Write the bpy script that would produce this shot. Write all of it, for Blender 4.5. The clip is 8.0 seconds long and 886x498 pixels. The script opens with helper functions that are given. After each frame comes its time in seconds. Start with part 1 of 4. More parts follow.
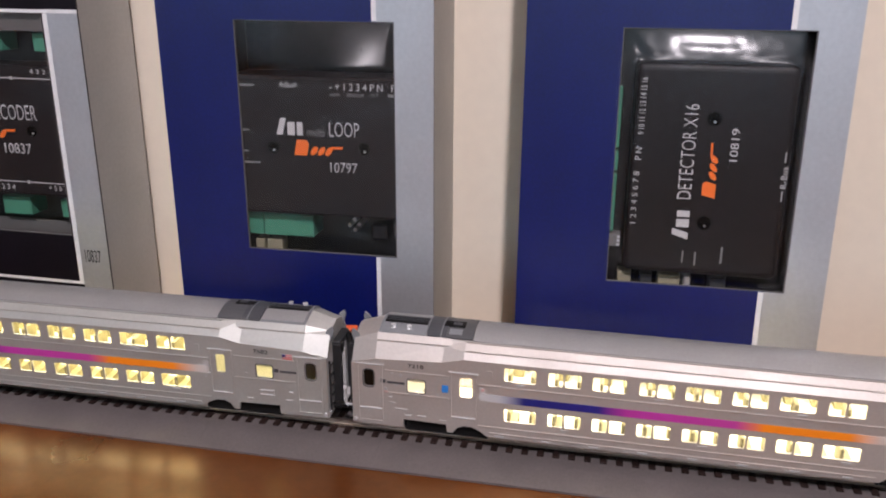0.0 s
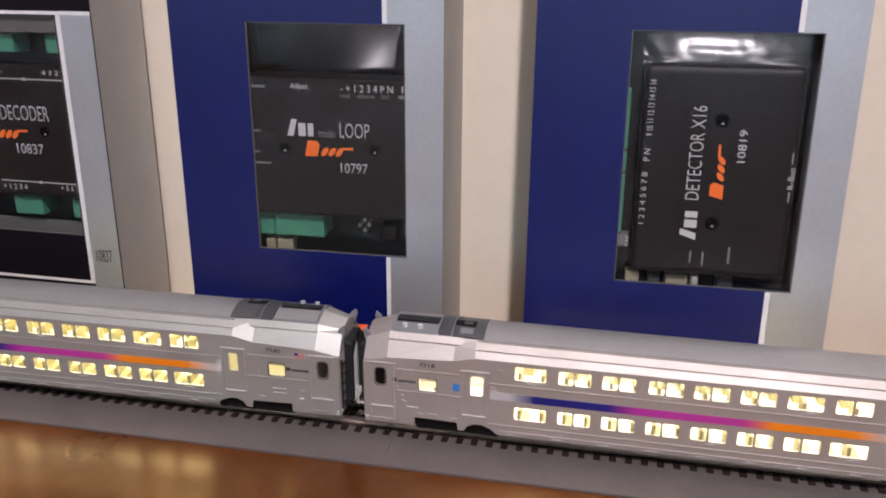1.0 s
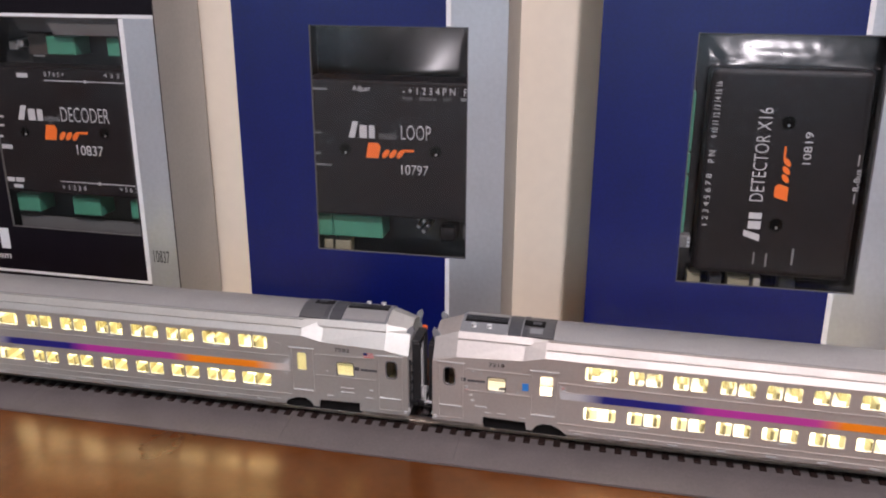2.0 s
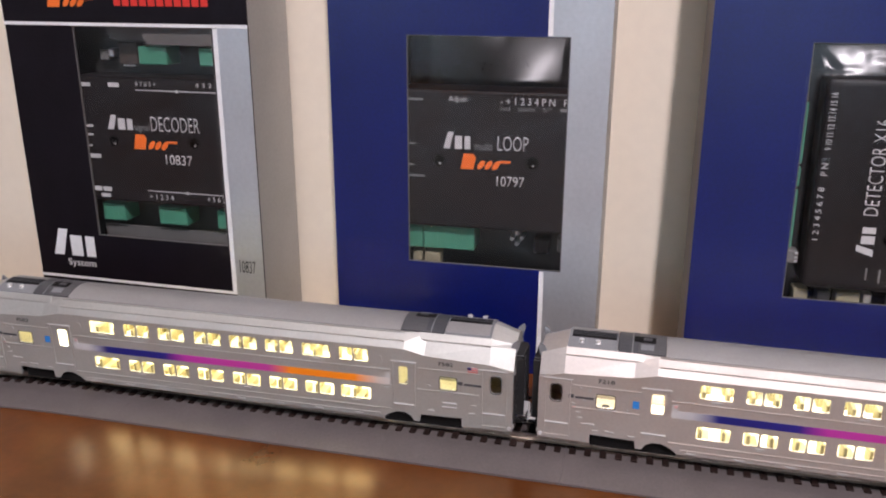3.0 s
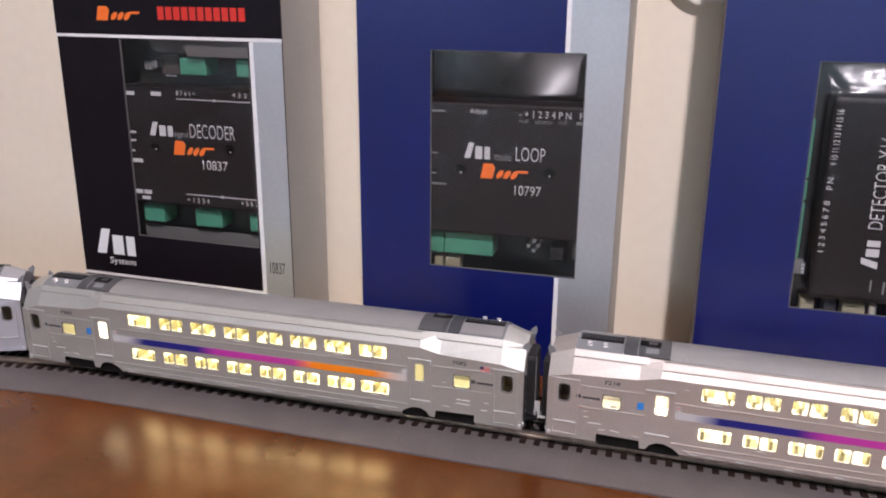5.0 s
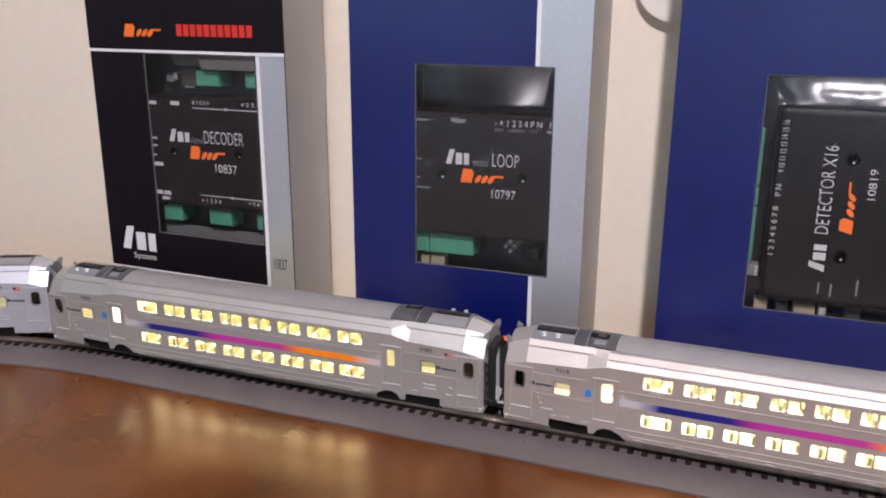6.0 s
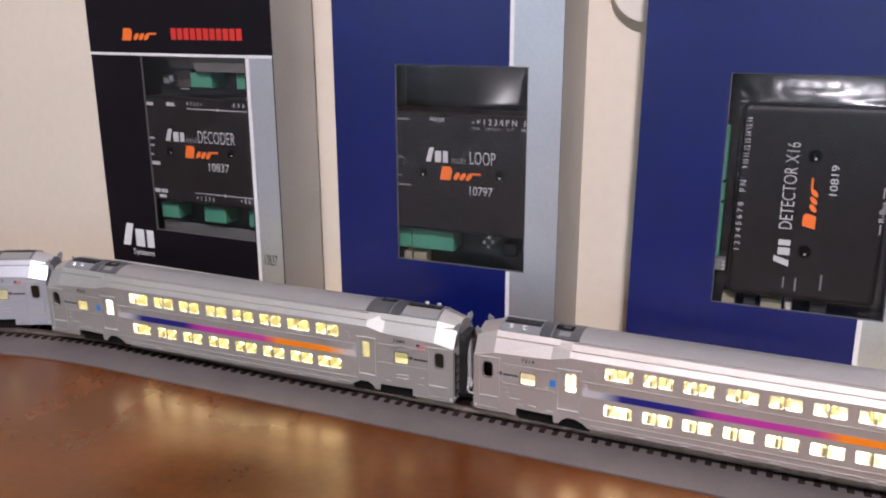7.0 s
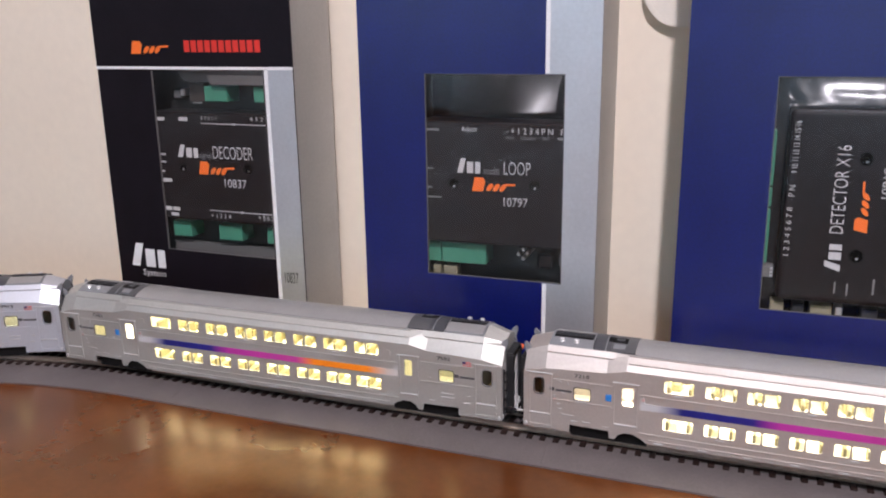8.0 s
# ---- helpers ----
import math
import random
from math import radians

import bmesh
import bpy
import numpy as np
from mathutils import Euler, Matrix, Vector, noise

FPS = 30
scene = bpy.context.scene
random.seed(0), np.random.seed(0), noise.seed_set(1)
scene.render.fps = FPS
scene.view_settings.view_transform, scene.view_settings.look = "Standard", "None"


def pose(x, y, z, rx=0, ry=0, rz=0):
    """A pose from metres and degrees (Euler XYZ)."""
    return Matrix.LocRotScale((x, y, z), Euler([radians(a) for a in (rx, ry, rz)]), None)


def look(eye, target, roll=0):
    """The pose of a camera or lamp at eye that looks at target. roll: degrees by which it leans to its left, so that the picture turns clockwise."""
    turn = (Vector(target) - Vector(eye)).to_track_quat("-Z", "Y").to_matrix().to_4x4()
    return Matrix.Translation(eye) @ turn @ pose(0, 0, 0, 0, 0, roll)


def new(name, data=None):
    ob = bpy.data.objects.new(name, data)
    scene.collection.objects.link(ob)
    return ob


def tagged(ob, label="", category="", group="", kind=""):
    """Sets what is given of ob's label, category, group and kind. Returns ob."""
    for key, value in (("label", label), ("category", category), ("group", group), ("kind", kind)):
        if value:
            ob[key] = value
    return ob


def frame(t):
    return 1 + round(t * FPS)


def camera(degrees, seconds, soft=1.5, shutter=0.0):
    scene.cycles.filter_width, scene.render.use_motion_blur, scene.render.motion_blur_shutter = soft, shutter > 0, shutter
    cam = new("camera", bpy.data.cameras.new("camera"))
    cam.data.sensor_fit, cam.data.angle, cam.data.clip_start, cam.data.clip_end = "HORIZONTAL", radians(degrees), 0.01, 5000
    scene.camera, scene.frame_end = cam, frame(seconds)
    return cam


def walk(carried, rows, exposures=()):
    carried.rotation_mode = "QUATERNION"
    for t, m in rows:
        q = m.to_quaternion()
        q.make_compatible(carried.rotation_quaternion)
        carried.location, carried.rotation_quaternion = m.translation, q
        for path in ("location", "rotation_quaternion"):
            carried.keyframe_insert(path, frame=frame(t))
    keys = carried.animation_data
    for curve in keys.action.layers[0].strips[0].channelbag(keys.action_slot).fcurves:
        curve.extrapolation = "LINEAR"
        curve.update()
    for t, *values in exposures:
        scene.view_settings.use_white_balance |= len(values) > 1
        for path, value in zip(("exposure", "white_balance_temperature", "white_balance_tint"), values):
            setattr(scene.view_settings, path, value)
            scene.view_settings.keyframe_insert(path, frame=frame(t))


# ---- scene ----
cam = camera(55.42, 8.0, soft=2.0)
PATH = [
    (0, (0.1250, -0.3375, 0.2205), (-0.0669, 0.5890, -0.1032), 0.28),
    (0.5, (0.1243, -0.3378, 0.2208), (-0.0672, 0.5883, -0.1042), 0.35),
    (1, (0.1208, -0.3426, 0.2218), (-0.0711, 0.5840, -0.1017), 0.33),
    (1.2, (0.1177, -0.3443, 0.2233), (-0.0783, 0.5809, -0.1018), 0.22),
    (2.3, (0.0808, -0.3531, 0.2216), (-0.1248, 0.5724, -0.0965), 0.23),
    (2.5, (0.0722, -0.3530, 0.2229), (-0.1430, 0.5708, -0.0936), 0.19),
    (3, (0.0552, -0.3537, 0.2211), (-0.1775, 0.5682, -0.0886), 0.08),
    (3.5, (0.0443, -0.3551, 0.2204), (-0.1957, 0.5656, -0.0874), 0.08),
    (4, (0.0340, -0.3531, 0.2180), (-0.2104, 0.5668, -0.0885), 0.11),
    (4.5, (0.0443, -0.3569, 0.2173), (-0.2086, 0.5634, -0.0811), 0.34),
    (4.7, (0.0548, -0.3623, 0.2204), (-0.2045, 0.5559, -0.0792), 0.40),
    (5.8, (0.1139, -0.3914, 0.2268), (-0.2210, 0.5079, -0.0546), 0.32),
    (6, (0.1291, -0.3930, 0.2252), (-0.2182, 0.5024, -0.0536), 0.27),
    (6.5, (0.1622, -0.3963, 0.2237), (-0.2042, 0.4909, -0.0565), 0.17),
    (7, (0.1642, -0.3951, 0.2239), (-0.2163, 0.4882, -0.0501), -0.17),
    (7.5, (0.1434, -0.3983, 0.2250), (-0.2116, 0.4983, -0.0394), -0.71),
    (8, (0.1193, -0.3977, 0.2213), (-0.2248, 0.5043, -0.0395), -0.89),
]
EXPOSURES = [(0.0, -0.38, 6500, 12), (1.2, -0.37, 6500, 12), (2.5, -0.28, 6500, 12), (4.0, -0.17, 6480, 12), (6.0, -0.15, 6350, 12), (8.0, -0.14, 6300, 11)]
walk(cam, [(t, look(eye, target, roll)) for t, eye, target, roll in PATH], EXPOSURES)

# ---- light ----
world = bpy.data.worlds.new("room_air")
scene.world = world
world.use_nodes = True
world.node_tree.nodes["Background"].inputs[0].default_value = (1.0, 0.97, 0.97, 1)
world.node_tree.nodes["Background"].inputs[1].default_value = 0.015

LAMP_AT = Vector((0.37, -1.10, 1.48))
lamp_data = bpy.data.lights.new("bulb", "AREA")
lamp_data.shape, lamp_data.size, lamp_data.energy = "DISK", 0.07, 41.5
lamp_data.color = (1.0, 0.918, 0.985)
bulb = new("bulb", lamp_data)
bulb.matrix_world = look(LAMP_AT, (0.0, 0.05, 0.1))


# ---- materials ----
def material(name, colour=(0.5, 0.5, 0.5), rough=0.5, metal=0.0, spec=0.5, coat=0.0, vary=0.0, scale=60.0, bump=0.0, bump_scale=400.0, tint=None, rough_vary=0.0, piece=0.0, bump_detail=4, fleck=1.0):
    """A principled surface with stains at one scale, grain at another, and fine relief."""
    m = bpy.data.materials.new(name)
    m.use_nodes = True
    nt = m.node_tree
    n, link = nt.nodes, nt.links.new
    p = n["Principled BSDF"]
    p.inputs["Base Color"].default_value = (*colour, 1)
    p.inputs["Roughness"].default_value = rough
    p.inputs["Metallic"].default_value = metal
    p.inputs["Specular IOR Level"].default_value = spec
    p.inputs["Coat Weight"].default_value = coat
    p.inputs["Coat Roughness"].default_value = 0.08
    tc = n.new("ShaderNodeTexCoord")
    colour_out = None
    if vary:
        big, fine = n.new("ShaderNodeTexNoise"), n.new("ShaderNodeTexNoise")
        big.inputs["Scale"].default_value, fine.inputs["Scale"].default_value = scale, scale * 14
        big.inputs["Detail"].default_value, fine.inputs["Detail"].default_value = 5, 3
        link(tc.outputs["Object"], big.inputs["Vector"]), link(tc.outputs["Object"], fine.inputs["Vector"])
        add = n.new("ShaderNodeMath")
        add.operation = "MULTIPLY_ADD"
        add.inputs[1].default_value = fleck
        link(fine.outputs["Fac"], add.inputs[0]), link(big.outputs["Fac"], add.inputs[2])
        ramp = n.new("ShaderNodeMapRange")
        ramp.inputs["From Min"].default_value, ramp.inputs["From Max"].default_value = 0.2 + 0.5 * fleck, 0.8 + 0.5 * fleck
        link(add.outputs[0], ramp.inputs["Value"])
        mix = n.new("ShaderNodeMix")
        mix.data_type = "RGBA"
        dark = tuple(c * (1 - vary) for c in colour) if tint is None else tint
        lite = tuple(min(1, c * (1 + vary)) for c in colour)
        mix.inputs[6].default_value, mix.inputs[7].default_value = (*dark, 1), (*lite, 1)
        link(ramp.outputs[0], mix.inputs["Factor"])
        colour_out = mix.outputs[2]
        link(colour_out, p.inputs["Base Color"])
        if rough_vary:
            rr, patch = n.new("ShaderNodeMapRange"), n.new("ShaderNodeTexNoise")
            patch.inputs["Scale"].default_value, patch.inputs["Detail"].default_value = scale * 0.8, 1
            link(tc.outputs["Object"], patch.inputs["Vector"])
            rr.inputs["From Min"].default_value, rr.inputs["From Max"].default_value = 0.3, 0.7
            rr.inputs["To Min"].default_value, rr.inputs["To Max"].default_value = rough - rough_vary, rough + rough_vary
            link(patch.outputs["Fac"], rr.inputs["Value"]), link(rr.outputs[0], p.inputs["Roughness"])
    if piece:
        info, val, hsv = n.new("ShaderNodeObjectInfo"), n.new("ShaderNodeMapRange"), n.new("ShaderNodeHueSaturation")
        val.inputs["To Min"].default_value, val.inputs["To Max"].default_value = 1 - piece, 1 + piece
        link(info.outputs["Random"], val.inputs["Value"]), link(val.outputs[0], hsv.inputs["Value"])
        if colour_out:
            link(colour_out, hsv.inputs["Color"])
        else:
            hsv.inputs["Color"].default_value = (*colour, 1)
        link(hsv.outputs[0], p.inputs["Base Color"])
    if bump:
        grain, bu = n.new("ShaderNodeTexNoise"), n.new("ShaderNodeBump")
        grain.inputs["Scale"].default_value, grain.inputs["Detail"].default_value = bump_scale, bump_detail
        bu.inputs["Strength"].default_value, bu.inputs["Distance"].default_value = bump, 0.0006
        link(tc.outputs["Object"], grain.inputs["Vector"]), link(grain.outputs["Fac"], bu.inputs["Height"]), link(bu.outputs[0], p.inputs["Normal"])
    return m


def glow(name, colour, strength):
    m = bpy.data.materials.new(name)
    m.use_nodes = True
    p = m.node_tree.nodes["Principled BSDF"]
    p.inputs["Base Color"].default_value = (0.8, 0.8, 0.8, 1)
    p.inputs["Emission Color"].default_value = (*colour, 1)
    p.inputs["Emission Strength"].default_value = strength
    return m


def clear(name, rough=0.03, gloss=0.06, tint=(1, 1, 1), bump=0.0, bump_scale=30.0):
    """Thin clear plastic: see-through, with a glossy skin that grows towards grazing angles."""
    m = bpy.data.materials.new(name)
    m.use_nodes = True
    n, link = m.node_tree.nodes, m.node_tree.links.new
    n.remove(n["Principled BSDF"])
    see, shine, mix, fres = n.new("ShaderNodeBsdfTransparent"), n.new("ShaderNodeBsdfGlossy"), n.new("ShaderNodeMixShader"), n.new("ShaderNodeLayerWeight")
    see.inputs[0].default_value = (*tint, 1)
    shine.inputs["Roughness"].default_value = rough
    fres.inputs["Blend"].default_value = 0.5
    steep, add = n.new("ShaderNodeMath"), n.new("ShaderNodeMath")
    steep.operation, add.operation = "POWER", "MULTIPLY_ADD"
    steep.inputs[1].default_value, add.inputs[1].default_value, add.inputs[2].default_value = 4.0, 0.6, gloss
    link(fres.outputs["Facing"], steep.inputs[0]), link(steep.outputs[0], add.inputs[0]), link(add.outputs[0], mix.inputs[0])
    link(see.outputs[0], mix.inputs[1]), link(shine.outputs[0], mix.inputs[2])
    link(mix.outputs[0], n["Material Output"].inputs[0])
    if bump:
        tc, grain, bu = n.new("ShaderNodeTexCoord"), n.new("ShaderNodeTexNoise"), n.new("ShaderNodeBump")
        grain.inputs["Scale"].default_value, grain.inputs["Detail"].default_value = bump_scale, 0
        bu.inputs["Strength"].default_value, bu.inputs["Distance"].default_value = bump, 0.004
        link(tc.outputs["Object"], grain.inputs["Vector"]), link(grain.outputs["Fac"], bu.inputs["Height"])
        link(bu.outputs[0], shine.inputs["Normal"]), link(bu.outputs[0], fres.inputs["Normal"])
    return m


WALL = material("cream_wall_paint", (0.78, 0.69, 0.56), 0.75, vary=0.03, scale=9, bump=0.06, bump_scale=700)
CEIL = material("white_ceiling_paint", (0.62, 0.6, 0.58), 0.85, vary=0.03, scale=6)
ROOMWALL = material("grey_room_paint", (0.62, 0.61, 0.63), 0.8, vary=0.03, scale=6)
FLOOR = material("carpet", (0.22, 0.17, 0.13), 0.95, vary=0.2, scale=30)
WOOD = material("brown_table_veneer", (0.110, 0.031, 0.0074), 0.27, fleck=0.2, vary=0.36, scale=16, tint=(0.058, 0.017, 0.0045), bump=1.0, bump_scale=13, bump_detail=0, spec=0.8)
WOOD.node_tree.nodes["Bump"].inputs["Distance"].default_value = 0.0029
WOOD.node_tree.nodes["Principled BSDF"].inputs["Specular Tint"].default_value = (1.0, 0.60, 0.17, 1)
BLUE = material("blue_printed_card", (0.0025, 0.0072, 0.100), 0.31, spec=0.5, vary=0.18, scale=40, bump=0.1, bump_scale=1500)
BLACKCARD = material("black_printed_card", (0.007, 0.005, 0.008), 0.45, spec=0.18, vary=0.3, scale=50, bump=0.1, bump_scale=1500)
SILVERCARD = material("silver_printed_card", (0.57, 0.585, 0.61), 0.38, metal=0.65, vary=0.06, scale=30, bump=0.08, bump_scale=1500)
SIDECARD = material("grey_card_side", (0.46, 0.445, 0.42), 0.5, metal=0.2, vary=0.06, scale=30)
# Leaning box's left side: card darkened so its colour holds the shade there.
SHADECARD = material("shaded_card_side", (0.24, 0.205, 0.18), 0.6, vary=0.06, scale=30)
EDGECARD = material("cut_card_edge", (0.11, 0.105, 0.10), 0.6, vary=0.1, scale=60)
INNERCARD = material("inner_card", (0.03, 0.03, 0.035), 0.6, vary=0.2)
WHITEINK = material("white_ink", (0.78, 0.78, 0.78), 0.5, vary=0.06, scale=200)
MODULEINK = material("pale_module_ink", (0.52, 0.51, 0.51), 0.5, vary=0.08, scale=200)
GREYLIGHT = material("light_grey_ink", (0.42, 0.42, 0.42), 0.5, vary=0.06, scale=200)
GREYINK = material("grey_ink", (0.2, 0.2, 0.2), 0.5, vary=0.06, scale=200)
DARKINK = material("dark_grey_ink", (0.07, 0.07, 0.075), 0.5, vary=0.1, scale=200)
BLACKINK = material("black_ink", (0.02, 0.02, 0.025), 0.5, vary=0.1, scale=200)
ORANGEINK = material("orange_ink", (0.85, 0.17, 0.02), 0.5, vary=0.05, scale=200)
REDINK = material("red_ink", (0.62, 0.03, 0.02), 0.5, vary=0.05, scale=200)
BLACKPLASTIC = material("black_plastic", (0.0085, 0.0062, 0.0070), 0.42, spec=0.3, vary=0.25, scale=60, bump=0.15, bump_scale=1800)
GLOSSBLACK = material("glossy_black_plastic", (0.012, 0.011, 0.012), 0.2, vary=0.2, scale=60)
# Near-black colour paints the shade inside the screw holes.
HOLESHADE = material("hole_shade", (0.002, 0.002, 0.002), 0.8, spec=0.05)
GREEN = material("green_terminal_plastic", (0.06, 0.235, 0.15), 0.45, vary=0.12, scale=90)
PCB = material("circuit_board", (0.022, 0.022, 0.021), 0.45, vary=0.4, scale=250)
CREAMPLASTIC = material("cream_connector_plastic", (0.27, 0.24, 0.16), 0.5, vary=0.1, scale=120)
FINGREY_PLASTIC = material("grey_socket_plastic", (0.16, 0.155, 0.15), 0.45, vary=0.15, scale=200)
BROWNCHIP = material("brown_relay_plastic", (0.055, 0.042, 0.035), 0.5, vary=0.3, scale=250)
METAL = material("bright_metal", (0.7, 0.7, 0.7), 0.28, metal=1.0, vary=0.1, scale=200)
SILVER = material("silver_coach_paint", (0.565, 0.520, 0.483), 0.57, metal=0.74, vary=0.05, scale=45, bump=0.06, bump_scale=1200, rough_vary=0.04)
GREYSILVER = material("grey_silver_coach_paint", (0.535, 0.530, 0.498), 0.53, metal=0.74, vary=0.05, scale=45, bump=0.06, bump_scale=1200, rough_vary=0.04)
COOLSILVER = material("cool_silver_coach_paint", (0.55, 0.56, 0.60), 0.46, metal=0.6, vary=0.05, scale=45, bump=0.06, bump_scale=1200, rough_vary=0.04)
ROOFGREY = material("grey_roof_paint", (0.36, 0.355, 0.35), 0.5, metal=0.5, vary=0.06, scale=60, bump=0.3, bump_scale=2200)
DARKGREY = material("dark_grey_paint", (0.055, 0.057, 0.064), 0.45, vary=0.2, scale=80)
SLATE = material("slate_grey_paint", (0.08, 0.08, 0.084), 0.45, vary=0.12, scale=80)
VENTPAINT = material("bright_silver_paint", (0.72, 0.72, 0.72), 0.35, metal=0.4, vary=0.05, scale=200)
ENDGREY = material("grey_end_paint", (0.55, 0.54, 0.53), 0.5, vary=0.1, scale=120)
FINGREY = material("mid_grey_plastic", (0.2, 0.205, 0.215), 0.45, vary=0.1, scale=120)
RUBBER = material("black_rubber", (0.014, 0.014, 0.015), 0.55, vary=0.25, scale=150)
UNDER = material("black_underframe_plastic", (0.008, 0.007, 0.007), 0.7, spec=0.15, vary=0.25, scale=200)
DASH = material("pale_step_paint", (0.50, 0.49, 0.48), 0.45, vary=0.05, scale=200)
SEATCLOTH = material("olive_seat_plastic", (0.34, 0.30, 0.16), 0.6, vary=0.1, scale=200)
INTERIOR = material("pale_interior_plastic", (0.78, 0.74, 0.6), 0.6, vary=0.05, scale=120)
BED = material("grey_roadbed_plastic", (0.118, 0.100, 0.097), 0.62, vary=0.13, scale=55, bump=0.5, bump_scale=1300)
WEB = material("brown_web_plastic", (0.06, 0.041, 0.031), 0.7, vary=0.25, scale=200, spec=0.2)
TIE = material("dark_brown_tie_plastic", (0.022, 0.012, 0.010), 0.8, vary=0.3, scale=300, piece=0.25, spec=0.12)
RAIL = material("nickel_rail", (0.70, 0.61, 0.53), 0.32, metal=1.0, vary=0.15, scale=80)
PLATE = material("ivory_plate_plastic", (0.72, 0.66, 0.57), 0.4, vary=0.03, scale=30)
ORANGEPLASTIC = material("orange_plastic", (0.8, 0.13, 0.03), 0.45, vary=0.08, scale=90)
PINKDECAL = material("pale_red_decal_ink", (0.62, 0.34, 0.30), 0.5, vary=0.06, scale=200)
BLUESIGN = material("blue_sign_ink", (0.03, 0.22, 0.62), 0.45, vary=0.05, scale=200)
FILM = clear("blister_film", rough=0.37, gloss=0.054)
DECFILM = clear("hazy_film", rough=0.24, gloss=0.05)
SOFTFILM = clear("dull_blister_film", rough=0.24, gloss=0.028)
GLASS = clear("coach_window_plastic", rough=0.02, gloss=0.02)
GLOWS = {"warm": glow("warm_coach_lamp", (1.0, 0.90, 0.58), 11.0), "white": glow("white_coach_lamp", (1.0, 0.93, 0.74), 10.5)}
END_GLOWS = {"warm": glow("dim_warm_coach_lamp", (1.0, 0.90, 0.54), 3.5), "white": glow("cream_coach_lamp", (1.0, 0.95, 0.82), 6.5)}
DOOR_GLOW = glow("bright_door_lamp", (1.0, 0.94, 0.80), 34.0)
# Cool glow added behind the windows; the source shows only in reflections.
ADDED_GLOW = glow("added_window_glow", (0.62, 0.81, 1.0), 3.0)
DIFFUSER = glow("lamp_diffuser", (1.0, 0.86, 0.72), 18.0)


def stripe_paint():
    """Painted band that runs from pale grey over blue and magenta to orange and back to pale."""
    m = material("fading_colour_band", (0.5, 0.5, 0.5), 0.4)
    n, link = m.node_tree.nodes, m.node_tree.links.new
    tc, sep, ramp = n.new("ShaderNodeTexCoord"), n.new("ShaderNodeSeparateXYZ"), n.new("ShaderNodeValToRGB")
    stops = [(0.0, (0.55, 0.54, 0.53)), (0.05, (0.5, 0.49, 0.5)), (0.115, (0.010, 0.014, 0.17)), (0.305, (0.016, 0.014, 0.2)), (0.375, (0.47, 0.035, 0.33)), (0.635, (0.5, 0.045, 0.3)),
             (0.70, (0.93, 0.25, 0.008)), (0.895, (0.93, 0.26, 0.010)), (0.965, (0.62, 0.52, 0.46)), (1.0, (0.58, 0.55, 0.52))]
    while len(ramp.color_ramp.elements) < len(stops):
        ramp.color_ramp.elements.new(0.5)
    for e, (at, c) in zip(ramp.color_ramp.elements, stops):
        e.position, e.color = at, (*c, 1)
    link(tc.outputs["Generated"], sep.inputs[0]), link(sep.outputs["X"], ramp.inputs[0])
    link(ramp.outputs[0], n["Principled BSDF"].inputs["Base Color"])
    return m


STRIPE = stripe_paint()


# ---- builders ----
def empty(name, at=(0, 0, 0), turn=0.0, tilt=0.0):
    ob = new(name)
    ob.empty_display_size = 0.01
    ob.matrix_basis = pose(*at, tilt, 0, turn)
    return ob


def part(name, bm, mat, parent=None, label="", smooth=False, shift=(0, 0, 0)):
    """One mesh object from a bmesh, under its thing or part."""
    bmesh.ops.recalc_face_normals(bm, faces=bm.faces)
    if any(shift):
        bmesh.ops.translate(bm, verts=bm.verts, vec=shift)
    me = bpy.data.meshes.new(name)
    bm.to_mesh(me)
    bm.free()
    if smooth:
        for f in me.polygons:
            f.use_smooth = True
    me.materials.append(mat)
    ob = new(name, me)
    if parent:
        ob.parent = parent
    if label:
        tagged(ob, label)
    return ob


def cuboid(x0, x1, y0, y1, z0, z1, bevel=0.0, bm=None, segs=1):
    bm = bm or bmesh.new()
    m = Matrix.LocRotScale(((x0 + x1) / 2, (y0 + y1) / 2, (z0 + z1) / 2), None, (x1 - x0, y1 - y0, z1 - z0))
    made = bmesh.ops.create_cube(bm, size=1, matrix=m)
    if bevel:
        edges = list({e for v in made["verts"] for e in v.link_edges})
        bmesh.ops.bevel(bm, geom=edges, offset=bevel, segments=segs, affect="EDGES", profile=0.5)
    return bm


def rounded(x0, z0, x1, z1, r, n=4):
    pts = []
    for cx, cz, a in ((x1 - r, z1 - r, 0), (x0 + r, z1 - r, 90), (x0 + r, z0 + r, 180), (x1 - r, z0 + r, 270)):
        for i in range(n + 1):
            t = radians(a + 90 * i / n)
            pts.append((cx + r * math.cos(t), cz + r * math.sin(t)))
    return pts


def sheet(outer, holes=(), y0=0.0, y1=0.001, axis="y", bm=None):
    """A flat plate with openings, cut in the x-z plane (or y-z with axis x, x-y with axis z), from depth y0 to y1."""
    bm = bm or bmesh.new()
    before = set(bm.faces)

    def place(a, b, d):
        return {"y": (a, d, b), "x": (d, a, b), "z": (a, b, d)}[axis]

    edges = []
    for loop in (outer, *holes):
        vs = [bm.verts.new(place(a, b, y0)) for a, b in loop]
        edges += [bm.edges.new((vs[i], vs[(i + 1) % len(vs)])) for i in range(len(vs))]
    bmesh.ops.triangle_fill(bm, use_beauty=True, use_dissolve=False, edges=edges)
    faces = [f for f in bm.faces if f not in before]
    grown = bmesh.ops.extrude_face_region(bm, geom=faces, use_keep_orig=True)
    bmesh.ops.translate(bm, verts=[g for g in grown["geom"] if isinstance(g, bmesh.types.BMVert)], vec=place(0, 0, y1 - y0))
    return bm


